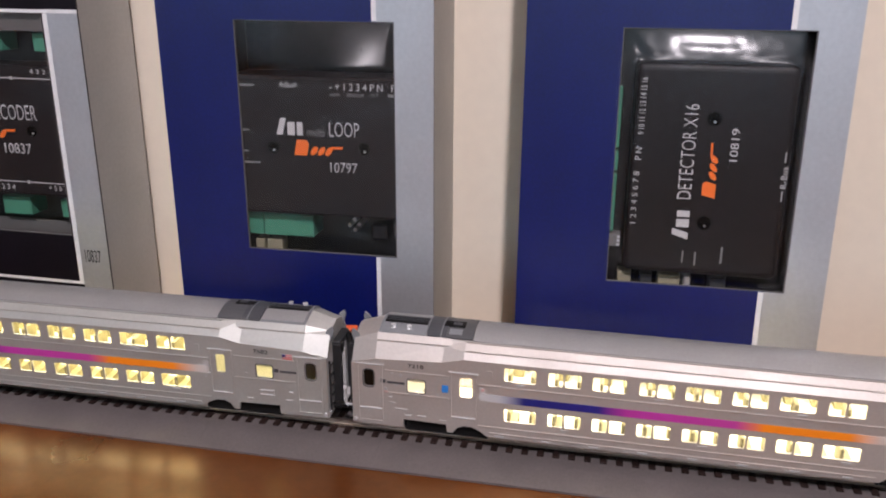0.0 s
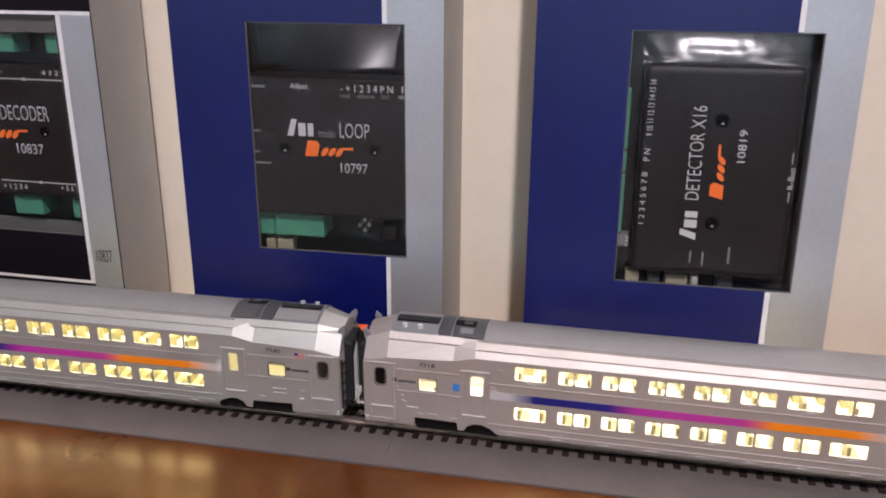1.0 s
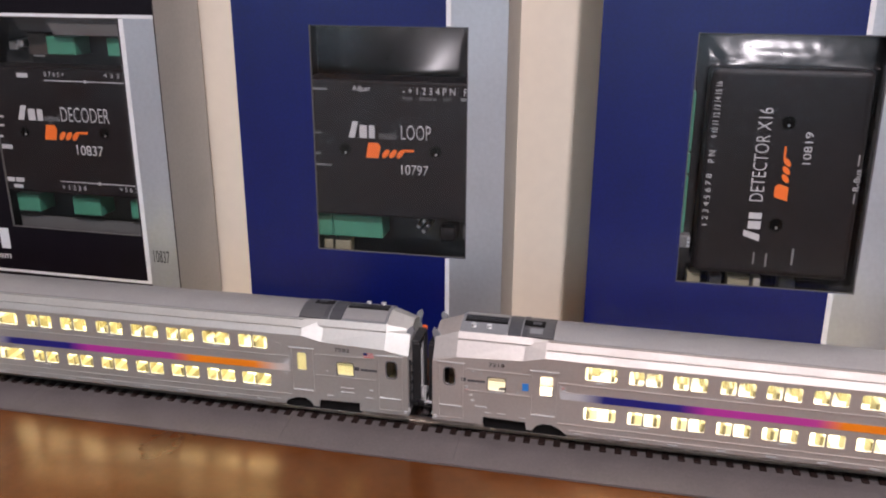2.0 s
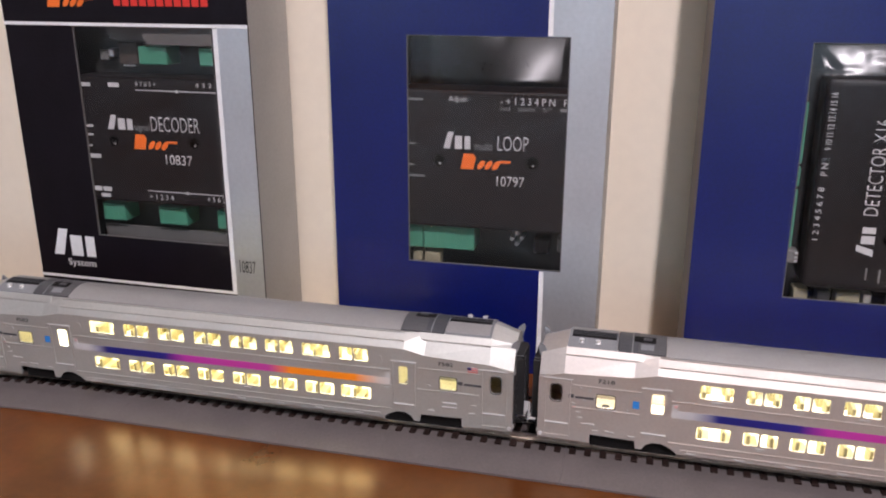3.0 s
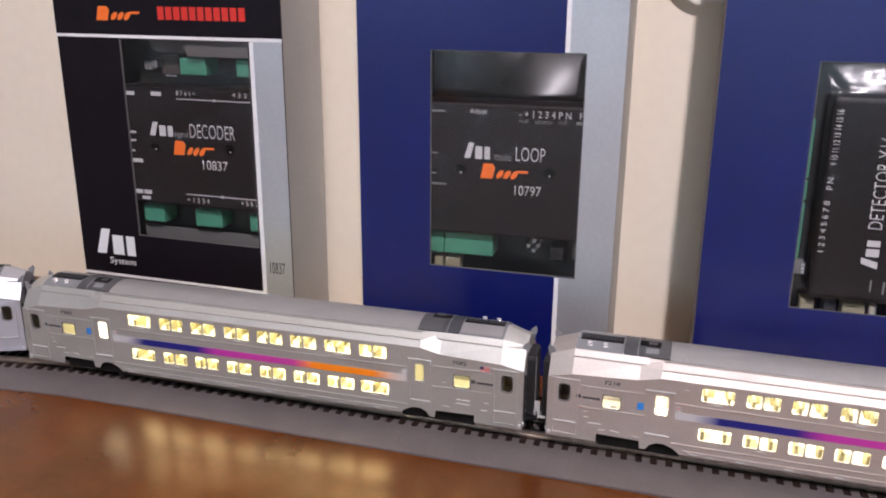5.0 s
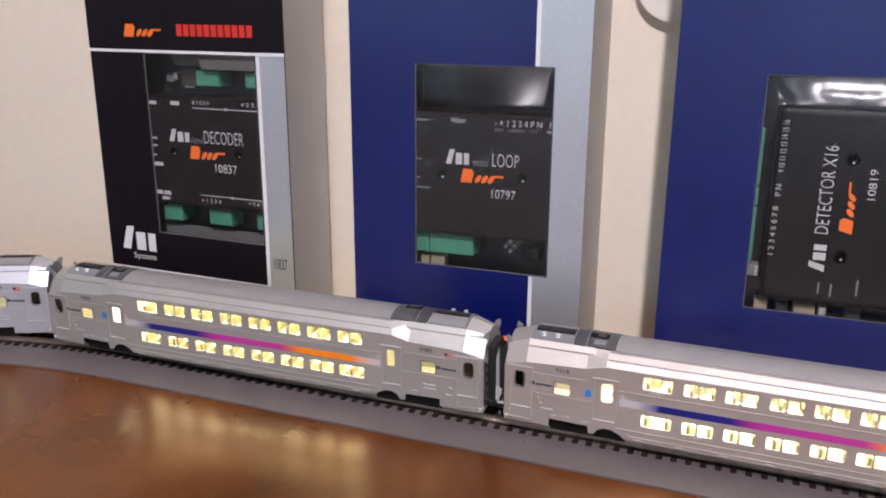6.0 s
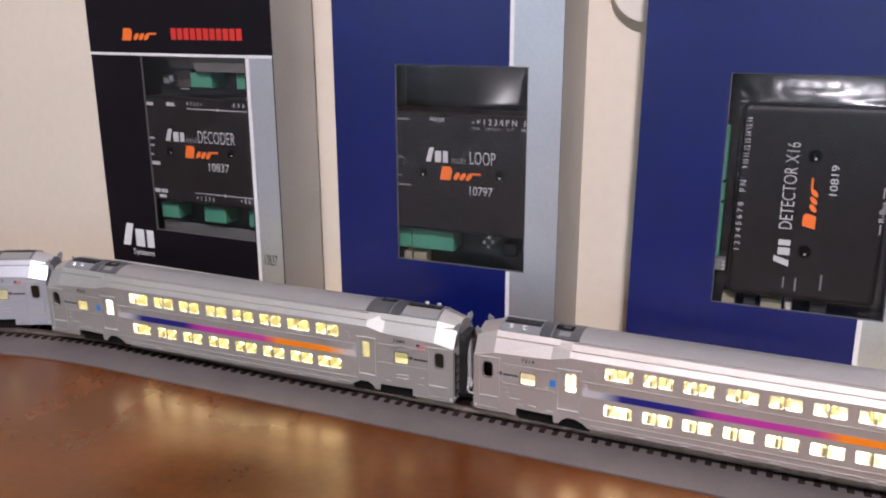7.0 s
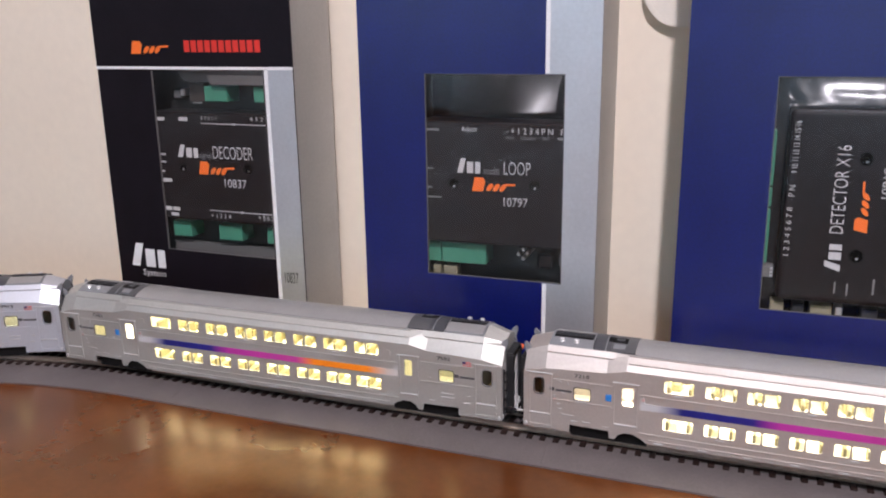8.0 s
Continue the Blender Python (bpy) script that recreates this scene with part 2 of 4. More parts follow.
def rod(x, y, z, r, depth, axis="y", segs=20, bm=None, r2=None):
    bm = bm or bmesh.new()
    turn = {"x": pose(x, y, z, 0, 90, 0), "y": pose(x, y, z, 90, 0, 0), "z": pose(x, y, z)}[axis]
    bmesh.ops.create_cone(bm, cap_ends=True, segments=segs, radius1=r, radius2=r if r2 is None else r2, depth=depth, matrix=turn)
    return bm


def letters(words, box, y, mat, parent, turned=False, name="lettering", label="", bold=0.0):
    """Words in the built-in font, fitted into the box (x0, z0, x1, z1) of a face that looks towards -y; turned: reading upwards."""
    cu = bpy.data.curves.new(name, "FONT")
    cu.body, cu.resolution_u, cu.fill_mode, cu.offset = words, 3, "FRONT", bold
    tmp = bpy.data.objects.new(name, cu)
    scene.collection.objects.link(tmp)
    me = bpy.data.meshes.new_from_object(tmp.evaluated_get(bpy.context.evaluated_depsgraph_get()))
    bpy.data.objects.remove(tmp)
    co = np.array([v.co[:] for v in me.vertices])
    lo, hi = co.min(0), co.max(0)
    u, v = (co[:, 0] - lo[0]) / (hi[0] - lo[0]), (co[:, 1] - lo[1]) / max(1e-6, hi[1] - lo[1])
    x0, z0, x1, z1 = box
    for vert, a, b in zip(me.vertices, u, v):
        vert.co = (x1 - (x1 - x0) * b, y, z0 + (z1 - z0) * a) if turned else (x0 + (x1 - x0) * a, y, z0 + (z1 - z0) * b)
    bm = bmesh.new()
    bm.from_mesh(me)
    bpy.data.meshes.remove(me)
    grown = bmesh.ops.extrude_face_region(bm, geom=bm.faces[:], use_keep_orig=True)
    bmesh.ops.translate(bm, verts=[g for g in grown["geom"] if isinstance(g, bmesh.types.BMVert)], vec=(0, 0.0001, 0))
    return part(name, bm, mat, parent, label)


def turn_points(pts, box, turned):
    """Points of a unit square laid into the box, or turned to read upwards."""
    x0, z0, x1, z1 = box
    if turned:
        return [(x1 - (x1 - x0) * b, z0 + (z1 - z0) * a) for a, b in pts]
    return [(x0 + (x1 - x0) * a, z0 + (z1 - z0) * b) for a, b in pts]


def mark(shapes, box, y, mat, parent, label, turned):
    """An emblem of flat shapes: the first is the part, the others hang under it."""
    first = None
    for pts in shapes:
        bm = sheet(turn_points(pts, box, turned), (), y, y + 0.0001)
        if first is None:
            first = part("emblem", bm, mat, parent, label)
        else:
            part("emblem_shape", bm, mat, first)
    return first


def white_mark(box, y, parent, turned=False, ink=WHITEINK):
    """White emblem of three heavy blocks: a tall slanted one and two low ones."""
    return mark(([(0.02, 0.0), (0.19, 1.0), (0.40, 1.0), (0.25, 0.0)], [(0.44, 0.0), (0.44, 0.78), (0.71, 0.78), (0.71, 0.0)], [(0.79, 0.0), (0.79, 0.78), (1.0, 0.78), (1.0, 0.0)]), box, y, ink, parent, "white emblem of angular blocks", turned)


def orange_mark(box, y, parent, turned=False):
    """Slanted orange emblem: a tall block, three rounded shapes and a tail."""
    discs = [[(cx + 0.062 * math.cos(t) + 0.045 * math.sin(t), 0.31 + 0.29 * math.sin(t)) for t in np.linspace(0, 2 * math.pi, 12, endpoint=False)] for cx in (0.43, 0.575, 0.72)]
    tall, tail = [(0.03, 0.0), (0.09, 0.98), (0.28, 0.98), (0.33, 0.72), (0.28, 0.0)], [(0.76, 0.46), (0.78, 0.62), (1.0, 0.64), (0.99, 0.48)]
    return mark((tall, *discs, tail), box, y, ORANGEINK, parent, "orange slanted emblem", turned)


def bars(boxes, y, mat, parent, name="print_bar"):
    for x0, z0, x1, z1 in boxes:
        part(name, cuboid(x0, x1, y, y + 0.0001, z0, z1), mat, parent)


# ---- room ----
def slab(name, x0, x1, y0, y1, z0, z1, mat, label, category):
    return tagged(part(name, cuboid(x0, x1, y0, y1, z0, z1), mat), label, category, kind="structure")


slab("wall_north", -2.2, 2.2, 0.1505, 0.27, -0.75, 1.65, WALL, "cream painted wall behind the model train", "wall")
# Unseen windows and glowing panel, added to give the box fronts cool reflections.
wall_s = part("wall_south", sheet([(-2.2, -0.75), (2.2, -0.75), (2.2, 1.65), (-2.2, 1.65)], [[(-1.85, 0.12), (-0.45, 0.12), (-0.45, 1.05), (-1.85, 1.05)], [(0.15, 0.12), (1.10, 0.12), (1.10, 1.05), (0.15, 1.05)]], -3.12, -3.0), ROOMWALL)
tagged(wall_s, "grey painted wall of the room with two added window openings", "wall", kind="structure")
window = tagged(empty("added_window_1", (-1.15, -3.06, 0.12)), "white framed window, unseen, added for its cool reflections", "window", kind="structure")
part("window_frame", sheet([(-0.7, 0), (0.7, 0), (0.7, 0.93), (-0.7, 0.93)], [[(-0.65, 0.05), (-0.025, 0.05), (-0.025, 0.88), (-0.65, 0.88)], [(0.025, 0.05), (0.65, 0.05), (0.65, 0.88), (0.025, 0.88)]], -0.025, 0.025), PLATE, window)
window_b = tagged(empty("added_window_2", (0.625, -3.06, 0.12)), "white framed window, unseen, added for its cool reflections", "window", kind="structure")
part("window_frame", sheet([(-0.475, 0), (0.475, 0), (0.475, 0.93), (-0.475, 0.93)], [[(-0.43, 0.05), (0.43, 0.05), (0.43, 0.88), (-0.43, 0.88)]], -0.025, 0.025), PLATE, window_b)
slab("backdrop", -2.3, 1.5, -3.42, -3.40, -0.4, 1.6, ADDED_GLOW, "pale blue glowing panel added outside the windows", "sky")
slab("wall_west", -2.32, -2.2, -3.12, 0.27, -0.75, 1.65, ROOMWALL, "grey painted side wall", "wall")
slab("wall_east", 2.2, 2.32, -3.12, 0.27, -0.75, 1.65, ROOMWALL, "grey painted side wall", "wall")
slab("floor", -2.32, 2.32, -3.12, 0.27, -0.85, -0.75, FLOOR, "brown carpeted floor", "floor")
slab("ceiling", -2.32, 2.32, -3.12, 0.27, 1.65, 1.75, CEIL, "white painted ceiling", "ceiling")

lamp = tagged(empty("ceiling_lamp", (LAMP_AT.x, LAMP_AT.y, 1.65)), "round white glass lamp hanging from the ceiling, switched on", "lamp")
part("base", rod(0, 0, -0.012, 0.06, 0.024, "z", 32), METAL, lamp)
part("stem", rod(0, 0, -0.06, 0.006, 0.08, "z", 12), METAL, lamp)
dome = bmesh.new()
bmesh.ops.create_uvsphere(dome, u_segments=28, v_segments=14, radius=0.06, matrix=pose(0, 0, -0.122) @ Matrix.Diagonal((1, 1, 0.6, 1)))
part("diffuser", dome, DIFFUSER, lamp, "glowing opal glass diffuser", smooth=True)

table = tagged(empty("table", (0.0, -0.3, -0.75)), "brown glossy wood veneer table against the wall", "table")
part("tabletop", cuboid(-1.1, 1.1, -0.42, 0.449, 0.715, 0.75, 0.003, segs=2), WOOD, table)
for lx in (-1.03, 1.03):
    for ly in (-0.36, 0.39):
        part("leg", cuboid(lx - 0.03, lx + 0.03, ly - 0.03, ly + 0.03, 0.0, 0.715, 0.004), WOOD, table)

plate = tagged(empty("wall_plate", (0.082, 0.1505, 0.2165)), "ivory plastic wall plate with rounded corners", "wall plate")
bm = sheet(rounded(-0.036, 0.0, 0.036, 0.115, 0.022, 8), (), -0.006, 0.0)
part("cover", bm, PLATE, plate)
part("rim", sheet(rounded(-0.037, -0.001, 0.037, 0.116, 0.023, 8), [rounded(-0.034, 0.002, 0.034, 0.113, 0.02, 8)], -0.0065, -0.0045), PLATE, plate)


# ---- boxes ----
def carton(name, label, at, turn, tilt, width, height, depth, window, front_mat, silver_from, line, left_mat=None):
    """A printed cardboard box with a window cut in its front and a clear film behind it. Local x runs along the front, y into the box."""
    box = tagged(empty(name, at, turn, tilt), label, "box", group="boxes behind the train")
    t = 0.0012
    w0, z0, w1, z1 = window
    hole = [(w0, z0), (w1, z0), (w1, z1), (w0, z1)]
    front = sheet([(0, 0), (width, 0), (width, height), (0, height)], [hole], 0.0, t)
    part("front", front, front_mat, box)
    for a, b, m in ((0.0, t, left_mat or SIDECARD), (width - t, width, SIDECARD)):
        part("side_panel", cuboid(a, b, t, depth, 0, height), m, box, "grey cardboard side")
    part("back_panel", cuboid(t, width - t, depth - t, depth, 0, height), INNERCARD, box)
    part("bottom_panel", cuboid(t, width - t, t, depth - t, 0, t), INNERCARD, box)
    part("top_panel", cuboid(t, width - t, t, depth - t, height - t, height), SIDECARD, box)
    if line:
        if silver_from > w1:
            shape = [(silver_from, 0), (width, 0), (width, height), (silver_from, height)]
        else:
            shape = [(silver_from, 0), (width, 0), (width, height), (silver_from, height), (silver_from, z1 + 1e-4), (w1 + 1e-4, z1 + 1e-4), (w1 + 1e-4, z0 - 1e-4), (silver_from, z0 - 1e-4)]
        part("silver_band", sheet(shape, (), -0.0001, 0.0), SILVERCARD, box, "silver printed band")
    edge = bmesh.new()
    for a, b, c, d in ((w0 - 0.0002, w0 + 0.0005, z0, z1), (w1 - 0.0005, w1 + 0.0002, z0, z1), (w0, w1, z0 - 0.0002, z0 + 0.0004), (w0, w1, z1 - 0.0004, z1 + 0.0002)):
        cuboid(a, b, 0.0001, 0.0013, c, d, bm=edge)
    part("window_edge", edge, EDGECARD, box, "cut grey cardboard edge")
    return box


def film(box, window, skin, seed, slope=None, form=None, folds=(), wave=0.0004):
    """Clear blister film. It fills the window flush, bellies out and leans back above a height (slope), or wraps a raised block (form: x0, z0, x1, z1, reach)."""
    x0, z0, x1, z1 = window
    bm = bmesh.new()
    nx, nz = 110, 150
    vs = []
    for j in range(nz + 1):
        for i in range(nx + 1):
            x, z = x0 - 0.004 + (x1 - x0 + 0.008) * i / nx, z0 - 0.004 + (z1 - z0 + 0.008) * j / nz
            w = noise.noise(Vector((x * 24 + seed, z * 20, seed))) * wave + noise.noise(Vector((x * 75, z * 60 + seed, 3))) * wave * 0.22
            y = 0.0006 + w
            crinkle = 0.00022 * noise.noise(Vector((x * 170 + seed, z * 260, 9)))
            if slope:
                u = (x - x0) / (x1 - x0)
                pitch = (0.04 + 0.55 * math.exp(-((u - 0.70) / 0.34) ** 2)) * min(1.0, max(0.0, min(x - x0, x1 - x) / 0.003))
                k = min(1.0, max(0.0, (z - slope + 0.009) / 0.009))
                y += pitch * (max(z, slope) - z1) * k * k * (3 - 2 * k)
            if form:
                left, right, low, high = form[0] - x, x - form[2], form[1] - z, max(0.0, z - form[3])
                d = math.hypot(max(0.8 * left, 1.4 * right, 0.0), max(1.3 * low, 0.0))
                d = math.hypot(d * d / (d + 0.0008), 0.24 * high + 13.0 * high * high)
                y = form[4] + d + w * (0.3 + 1.6 * min(1.0, d / 0.003)) + 1.1 * (x - 0.088) ** 2 * min(1.0, high / 0.003) + 0.55 * crinkle * min(1.0, high / 0.002)
            for ua, va, ub, vb, wide, high in folds:
                p, a, d = Vector((x, z)), Vector((x0 + (x1 - x0) * ua, z0 + (z1 - z0) * va)), Vector(((x1 - x0) * (ub - ua), (z1 - z0) * (vb - va)))
                f = min(1.0, max(0.0, (p - a).dot(d) / d.length_squared))
                y += high * math.exp(-((p - a - d * f).length / wide) ** 2) * (0.55 + 0.45 * noise.noise(Vector((x * 90, z * 90, seed + ua))))
            vs.append(bm.verts.new((x, y, z)))
    for j in range(nz):
        for i in range(nx):
            a = j * (nx + 1) + i
            bm.faces.new((vs[a], vs[a + 1], vs[a + nx + 2], vs[a + nx + 1]))
    ob = part("film", bm, skin, box, "clear shiny plastic film", smooth=True)
    ob.visible_shadow = False
    return ob


def terminal(parent, x0, z0, x1, z1, y0, y1, screws=0, upright=False):
    """Green screw-terminal block with small openings along its length."""
    block = part("terminal_block", cuboid(x0, x1, y0, y1, z0, z1, 0.0005), GREEN, parent, "green plastic terminal block")
    for k in range(screws):
        f = (k + 0.5) / screws
        if upright:
            bm = cuboid(x0 + 0.0012, x1 - 0.0012, y0 - 0.0001, y0 + 0.0003, z0 + (z1 - z0) * f - 0.0008, z0 + (z1 - z0) * f + 0.0008)
        else:
            bm = cuboid(x0 + (x1 - x0) * f - 0.0008, x0 + (x1 - x0) * f + 0.0008, y0 - 0.0001, y0 + 0.0003, z0 + 0.0012, z1 - 0.0012)
        part("opening", bm, GREEN, block)
    return block


def screw_hole(parent, x, z, y):
    """A round shallow dip, black floor painted as shade, small screw low in it."""
    bm = bmesh.new()
    for k in range(24):
        t0, t1 = 2 * math.pi * k / 24, 2 * math.pi * (k + 1) / 24
        quad = [(x + r * math.cos(t), y + d, z + r * math.sin(t)) for t, r, d in ((t0, 0.0034, 0), (t1, 0.0034, 0), (t1, 0.0028, 0.00015), (t0, 0.0028, 0.00015))]
        bm.faces.new([bm.verts.new(q) for q in quad])
    bmesh.ops.create_circle(bm, cap_ends=True, segments=24, radius=0.0028, matrix=pose(x, y + 0.00015, z, 90))
    well = part("screw_hole", bm, HOLESHADE, parent, "screw hole with its shade coloured near black")
    part("screw", rod(x + 0.0004, y, z - 0.0014, 0.0006, 0.0003, "y", 8), METAL, well)


# Box with the black front
DW = (0.0472, 0.0612, 0.1393, 0.1915)
DEC = carton("packaging_box", "black cardboard box with window and silver band, against the wall", (-0.3335, 0.0955, 0.0), -0.7, 0.0, 0.1622, 0.29, 0.052, DW, BLACKCARD, 0.1430, True)
part("white_line", cuboid(-0.0002, 0.1624, -0.0002, 0.0, 0.1918, 0.1937), WHITEINK, DEC)
part("white_line", cuboid(0.1402, 0.1430, -0.0002, 0.0, 0.0300, 0.1916), WHITEINK, DEC)
part("white_line", cuboid(0.0, 0.1402, -0.0002, 0.0, 0.0300, 0.0318), WHITEINK, DEC)
part("top_band", cuboid(-0.0002, 0.1624, -0.00015, 0.0, 0.1939, 0.29), BLACKCARD, DEC, "black printed band across the top")
film(DEC, DW, DECFILM, 1.3, folds=((0.30, 0.97, 1.0, 0.88, 0.006, 0.0010), (0.25, 0.52, 1.0, 0.72, 0.008, 0.0012), (0.05, 0.10, 0.95, 0.05, 0.004, 0.0009), (0.1, 0.33, 0.5, 0.5, 0.006, 0.0006)))
white_mark((0.0110, 0.0458, 0.0432, 0.0636), -0.0002, DEC)
letters("System", (0.0215, 0.0376, 0.0422, 0.0436), -0.0002, WHITEINK, DEC)
letters("10837", (0.1462, 0.0450, 0.1570, 0.0530), -0.0003, BLACKINK, DEC)
orange_mark((0.0312, 0.2024, 0.0648, 0.2112), -0.0003, DEC)
mark([[(k * 0.091, 0), (k * 0.091 + 0.072, 0), (k * 0.091 + 0.072, 1), (k * 0.091, 1)] for k in range(11)], (0.0778, 0.2034, 0.1398, 0.2112), -0.0003, REDINK, DEC, "red blocky emblem", False)

DECM = tagged(empty("control_module", (-0.3335, 0.0951, 0.0), -0.7), "black plastic control module with green terminals, packed in a box", "module", group="packed modules")
part("housing", cuboid(0.044, 0.146, 0.002, 0.03, 0.0845, 0.1625, 0.0015, segs=2), BLACKPLASTIC, DECM)
part("circuit_board", cuboid(0.044, 0.146, 0.0225, 0.024, 0.060, 0.188), PCB, DECM)
for a, b in ((0.0855, 0.1045), (0.1260, 0.1435)):
    terminal(DECM, a, 0.1695, b, 0.1800, 0.0075, 0.0225, 4)
for a, b in ((0.0475, 0.0638), (0.0881, 0.1078), (0.1290, 0.146)):
    terminal(DECM, a, 0.0700, b, 0.0814, 0.0075, 0.0225, 4)
# Lower plate paints in the film's reflection; the upper two are flat grey shapes.
part("grey_plate", cuboid(0.044, 0.146, 0.013, 0.0145, 0.052, 0.0655), EDGECARD, DECM, "grey plate painted as the film's reflection below the module")
part("grey_plate", sheet([(0.088, 0.1935), (0.146, 0.1935), (0.146, 0.1815), (0.095, 0.1815)], (), 0.0035, 0.005), EDGECARD, DECM, "flat grey plate above the module")
part("grey_plate", sheet([(0.060, 0.1935), (0.096, 0.1935), (0.096, 0.1830), (0.066, 0.1830)], (), 0.011, 0.0125), EDGECARD, DECM, "flat grey plate above the module")
part("push_button", cuboid(0.0600, 0.0640, 0.014, 0.0225, 0.1725, 0.1775, 0.0006), METAL, DECM)
part("socket", cuboid(0.0525, 0.0585, 0.016, 0.0225, 0.1705, 0.1765, 0.0006), FINGREY_PLASTIC, DECM, "grey plastic socket")
part("chip", cuboid(0.0660, 0.0795, 0.016, 0.0225, 0.1680, 0.1815, 0.0006), BROWNCHIP, DECM, "brown relay")
part("pin_row", cuboid(0.0690, 0.0770, 0.0155, 0.016, 0.1672, 0.1682), METAL, DECM)
white_mark((0.0622, 0.1304, 0.0802, 0.1393), 0.0018, DECM, ink=MODULEINK)
letters("signal", (0.0812, 0.1292, 0.0915, 0.1345), 0.0018, GREYINK, DECM)
letters("DECODER", (0.0928, 0.1304, 0.1256, 0.1393), 0.0018, MODULEINK, DECM, bold=-0.008)
orange_mark((0.0786, 0.1188, 0.1098, 0.1282), 0.0018, DECM)
letters("10837", (0.1007, 0.1102, 0.1188, 0.1164), 0.0018, MODULEINK, DECM, bold=0.004)
letters("8 7 6 5 +", (0.0850, 0.1573, 0.0990, 0.1599), 0.0018, MODULEINK, DECM)
letters("4 3 2 1", (0.1252, 0.1577, 0.1392, 0.1603), 0.0018, MODULEINK, DECM)
letters("+ 1 2 3 4", (0.0868, 0.0876, 0.1036, 0.0909), 0.0018, MODULEINK, DECM)
letters("+ 5 6 7 8", (0.1268, 0.0886, 0.1425, 0.0918), 0.0018, MODULEINK, DECM)
bars([(0.0848, 0.1546, 0.142, 0.1552), (0.0861, 0.0926, 0.142, 0.0932), (0.1118, 0.1538, 0.1132, 0.1560), (0.1128, 0.0918, 0.1142, 0.0940), (0.0445, 0.1560, 0.0538, 0.1584), (0.0662, 0.1562, 0.0737, 0.1588), (0.0445, 0.1312, 0.0522, 0.1326),
      (0.0445, 0.1258, 0.0516, 0.1271), (0.0445, 0.1190, 0.0500, 0.1202), (0.0445, 0.1118, 0.0553, 0.1144), (0.0445, 0.0908, 0.0530, 0.0936), (0.0540, 0.0908, 0.0600, 0.0936), (0.0520, 0.0870, 0.0586, 0.0892)], 0.0018, MODULEINK, DECM)
screw_hole(DECM, 0.0660, 0.1230, 0.0018)
screw_hole(DECM, 0.1212, 0.1242, 0.0018)

# First blue box
LW = (0.0437, 0.0638, 0.1308, 0.1907)
LOOP = carton("packaging_box", "blue cardboard box with window and silver band, against the wall", (-0.1205, 0.0879, 0.0), 1.0, 0.0, 0.1515, 0.31, 0.0605, LW, BLUE, 0.1216, True)
part("white_line", cuboid(0.1191, 0.1216, -0.0002, 0.0, 0.0, LW[1] - 0.0003), WHITEINK, LOOP)
part("white_line", cuboid(0.1191, 0.1216, -0.0002, 0.0, LW[3] + 0.0003, 0.31), WHITEINK, LOOP)
film(LOOP, LW, FILM, 7.7, slope=0.1690, folds=((0.42, 0.86, 0.62, 0.99, 0.0040, 0.0006), (0.05, 0.80, 0.4, 0.86, 0.005, 0.0006), (0.55, 0.62, 1.0, 0.70, 0.007, 0.0007), (0.1, 0.55, 0.35, 0.75, 0.007, 0.0006), (0.7, 0.12, 0.98, 0.05, 0.003, 0.0009)))
LOOPM = tagged(empty("control_module", (-0.1205, 0.0885, 0.0), 1.0), "black plastic control module with green terminal in a blue box", "module", group="packed modules")
part("housing", cuboid(0.038, 0.1375, 0.001, 0.025, 0.0850, 0.1620, 0.0015, segs=2), BLACKPLASTIC, LOOPM)
part("upper_step", cuboid(0.038, 0.1375, 0.026, 0.032, 0.1550, 0.197, 0.001), GLOSSBLACK, LOOPM)
part("circuit_board", cuboid(0.038, 0.1375, 0.024, 0.026, 0.0665, 0.0850), PCB, LOOPM)
terminal(LOOPM, 0.0390, 0.0702, 0.0503, 0.0832, 0.0064, 0.0235, 2)
terminal(LOOPM, 0.0508, 0.0702, 0.0806, 0.0832, 0.0064, 0.0235, 6)
for a, b in ((0.0435, 0.0490), (0.0505, 0.0600)):
    part("connector", cuboid(a, b, 0.0095, 0.018, 0.0590, 0.0668, 0.0006), CREAMPLASTIC, LOOPM, "cream plastic connector")
for cx, cz in ((0.1012, 0.0772), (0.1042, 0.0805), (0.1068, 0.0778), (0.1042, 0.0745)):
    part("pin", rod(cx + 0.001, 0.013, cz + 0.002, 0.0017, 0.014, "y", 12, r2=0.0012), METAL, LOOPM)
part("socket", cuboid(0.1140, 0.1232, 0.008, 0.023, 0.0705, 0.0800, 0.001), GLOSSBLACK, LOOPM, "glossy black socket")
part("socket", cuboid(0.1275, 0.134, 0.007, 0.023, 0.0725, 0.081, 0.001), FINGREY_PLASTIC, LOOPM, "grey plastic socket")
white_mark((0.0634, 0.1302, 0.0788, 0.1394), 0.0008, LOOPM, ink=MODULEINK)
letters("multi", (0.0815, 0.1300, 0.0909, 0.1345), 0.0008, GREYINK, LOOPM)
letters("LOOP", (0.0938, 0.1302, 0.1105, 0.1382), 0.0008, MODULEINK, LOOPM, bold=-0.008)
orange_mark((0.0726, 0.1192, 0.1013, 0.1280), 0.0008, LOOPM)
letters("10797", (0.0937, 0.1104, 0.1090, 0.1161), 0.0008, MODULEINK, LOOPM, bold=0.004)
letters("Adjust", (0.0667, 0.1551, 0.0767, 0.1590), 0.0008, MODULEINK, LOOPM)
letters("- + 1 2 3 4 P N   P N", (0.0950, 0.1551, 0.1355, 0.1589), 0.0008, MODULEINK, LOOPM)
letters("PWR", (0.0950, 0.1517, 0.1004, 0.1536), 0.0008, GREYINK, LOOPM)
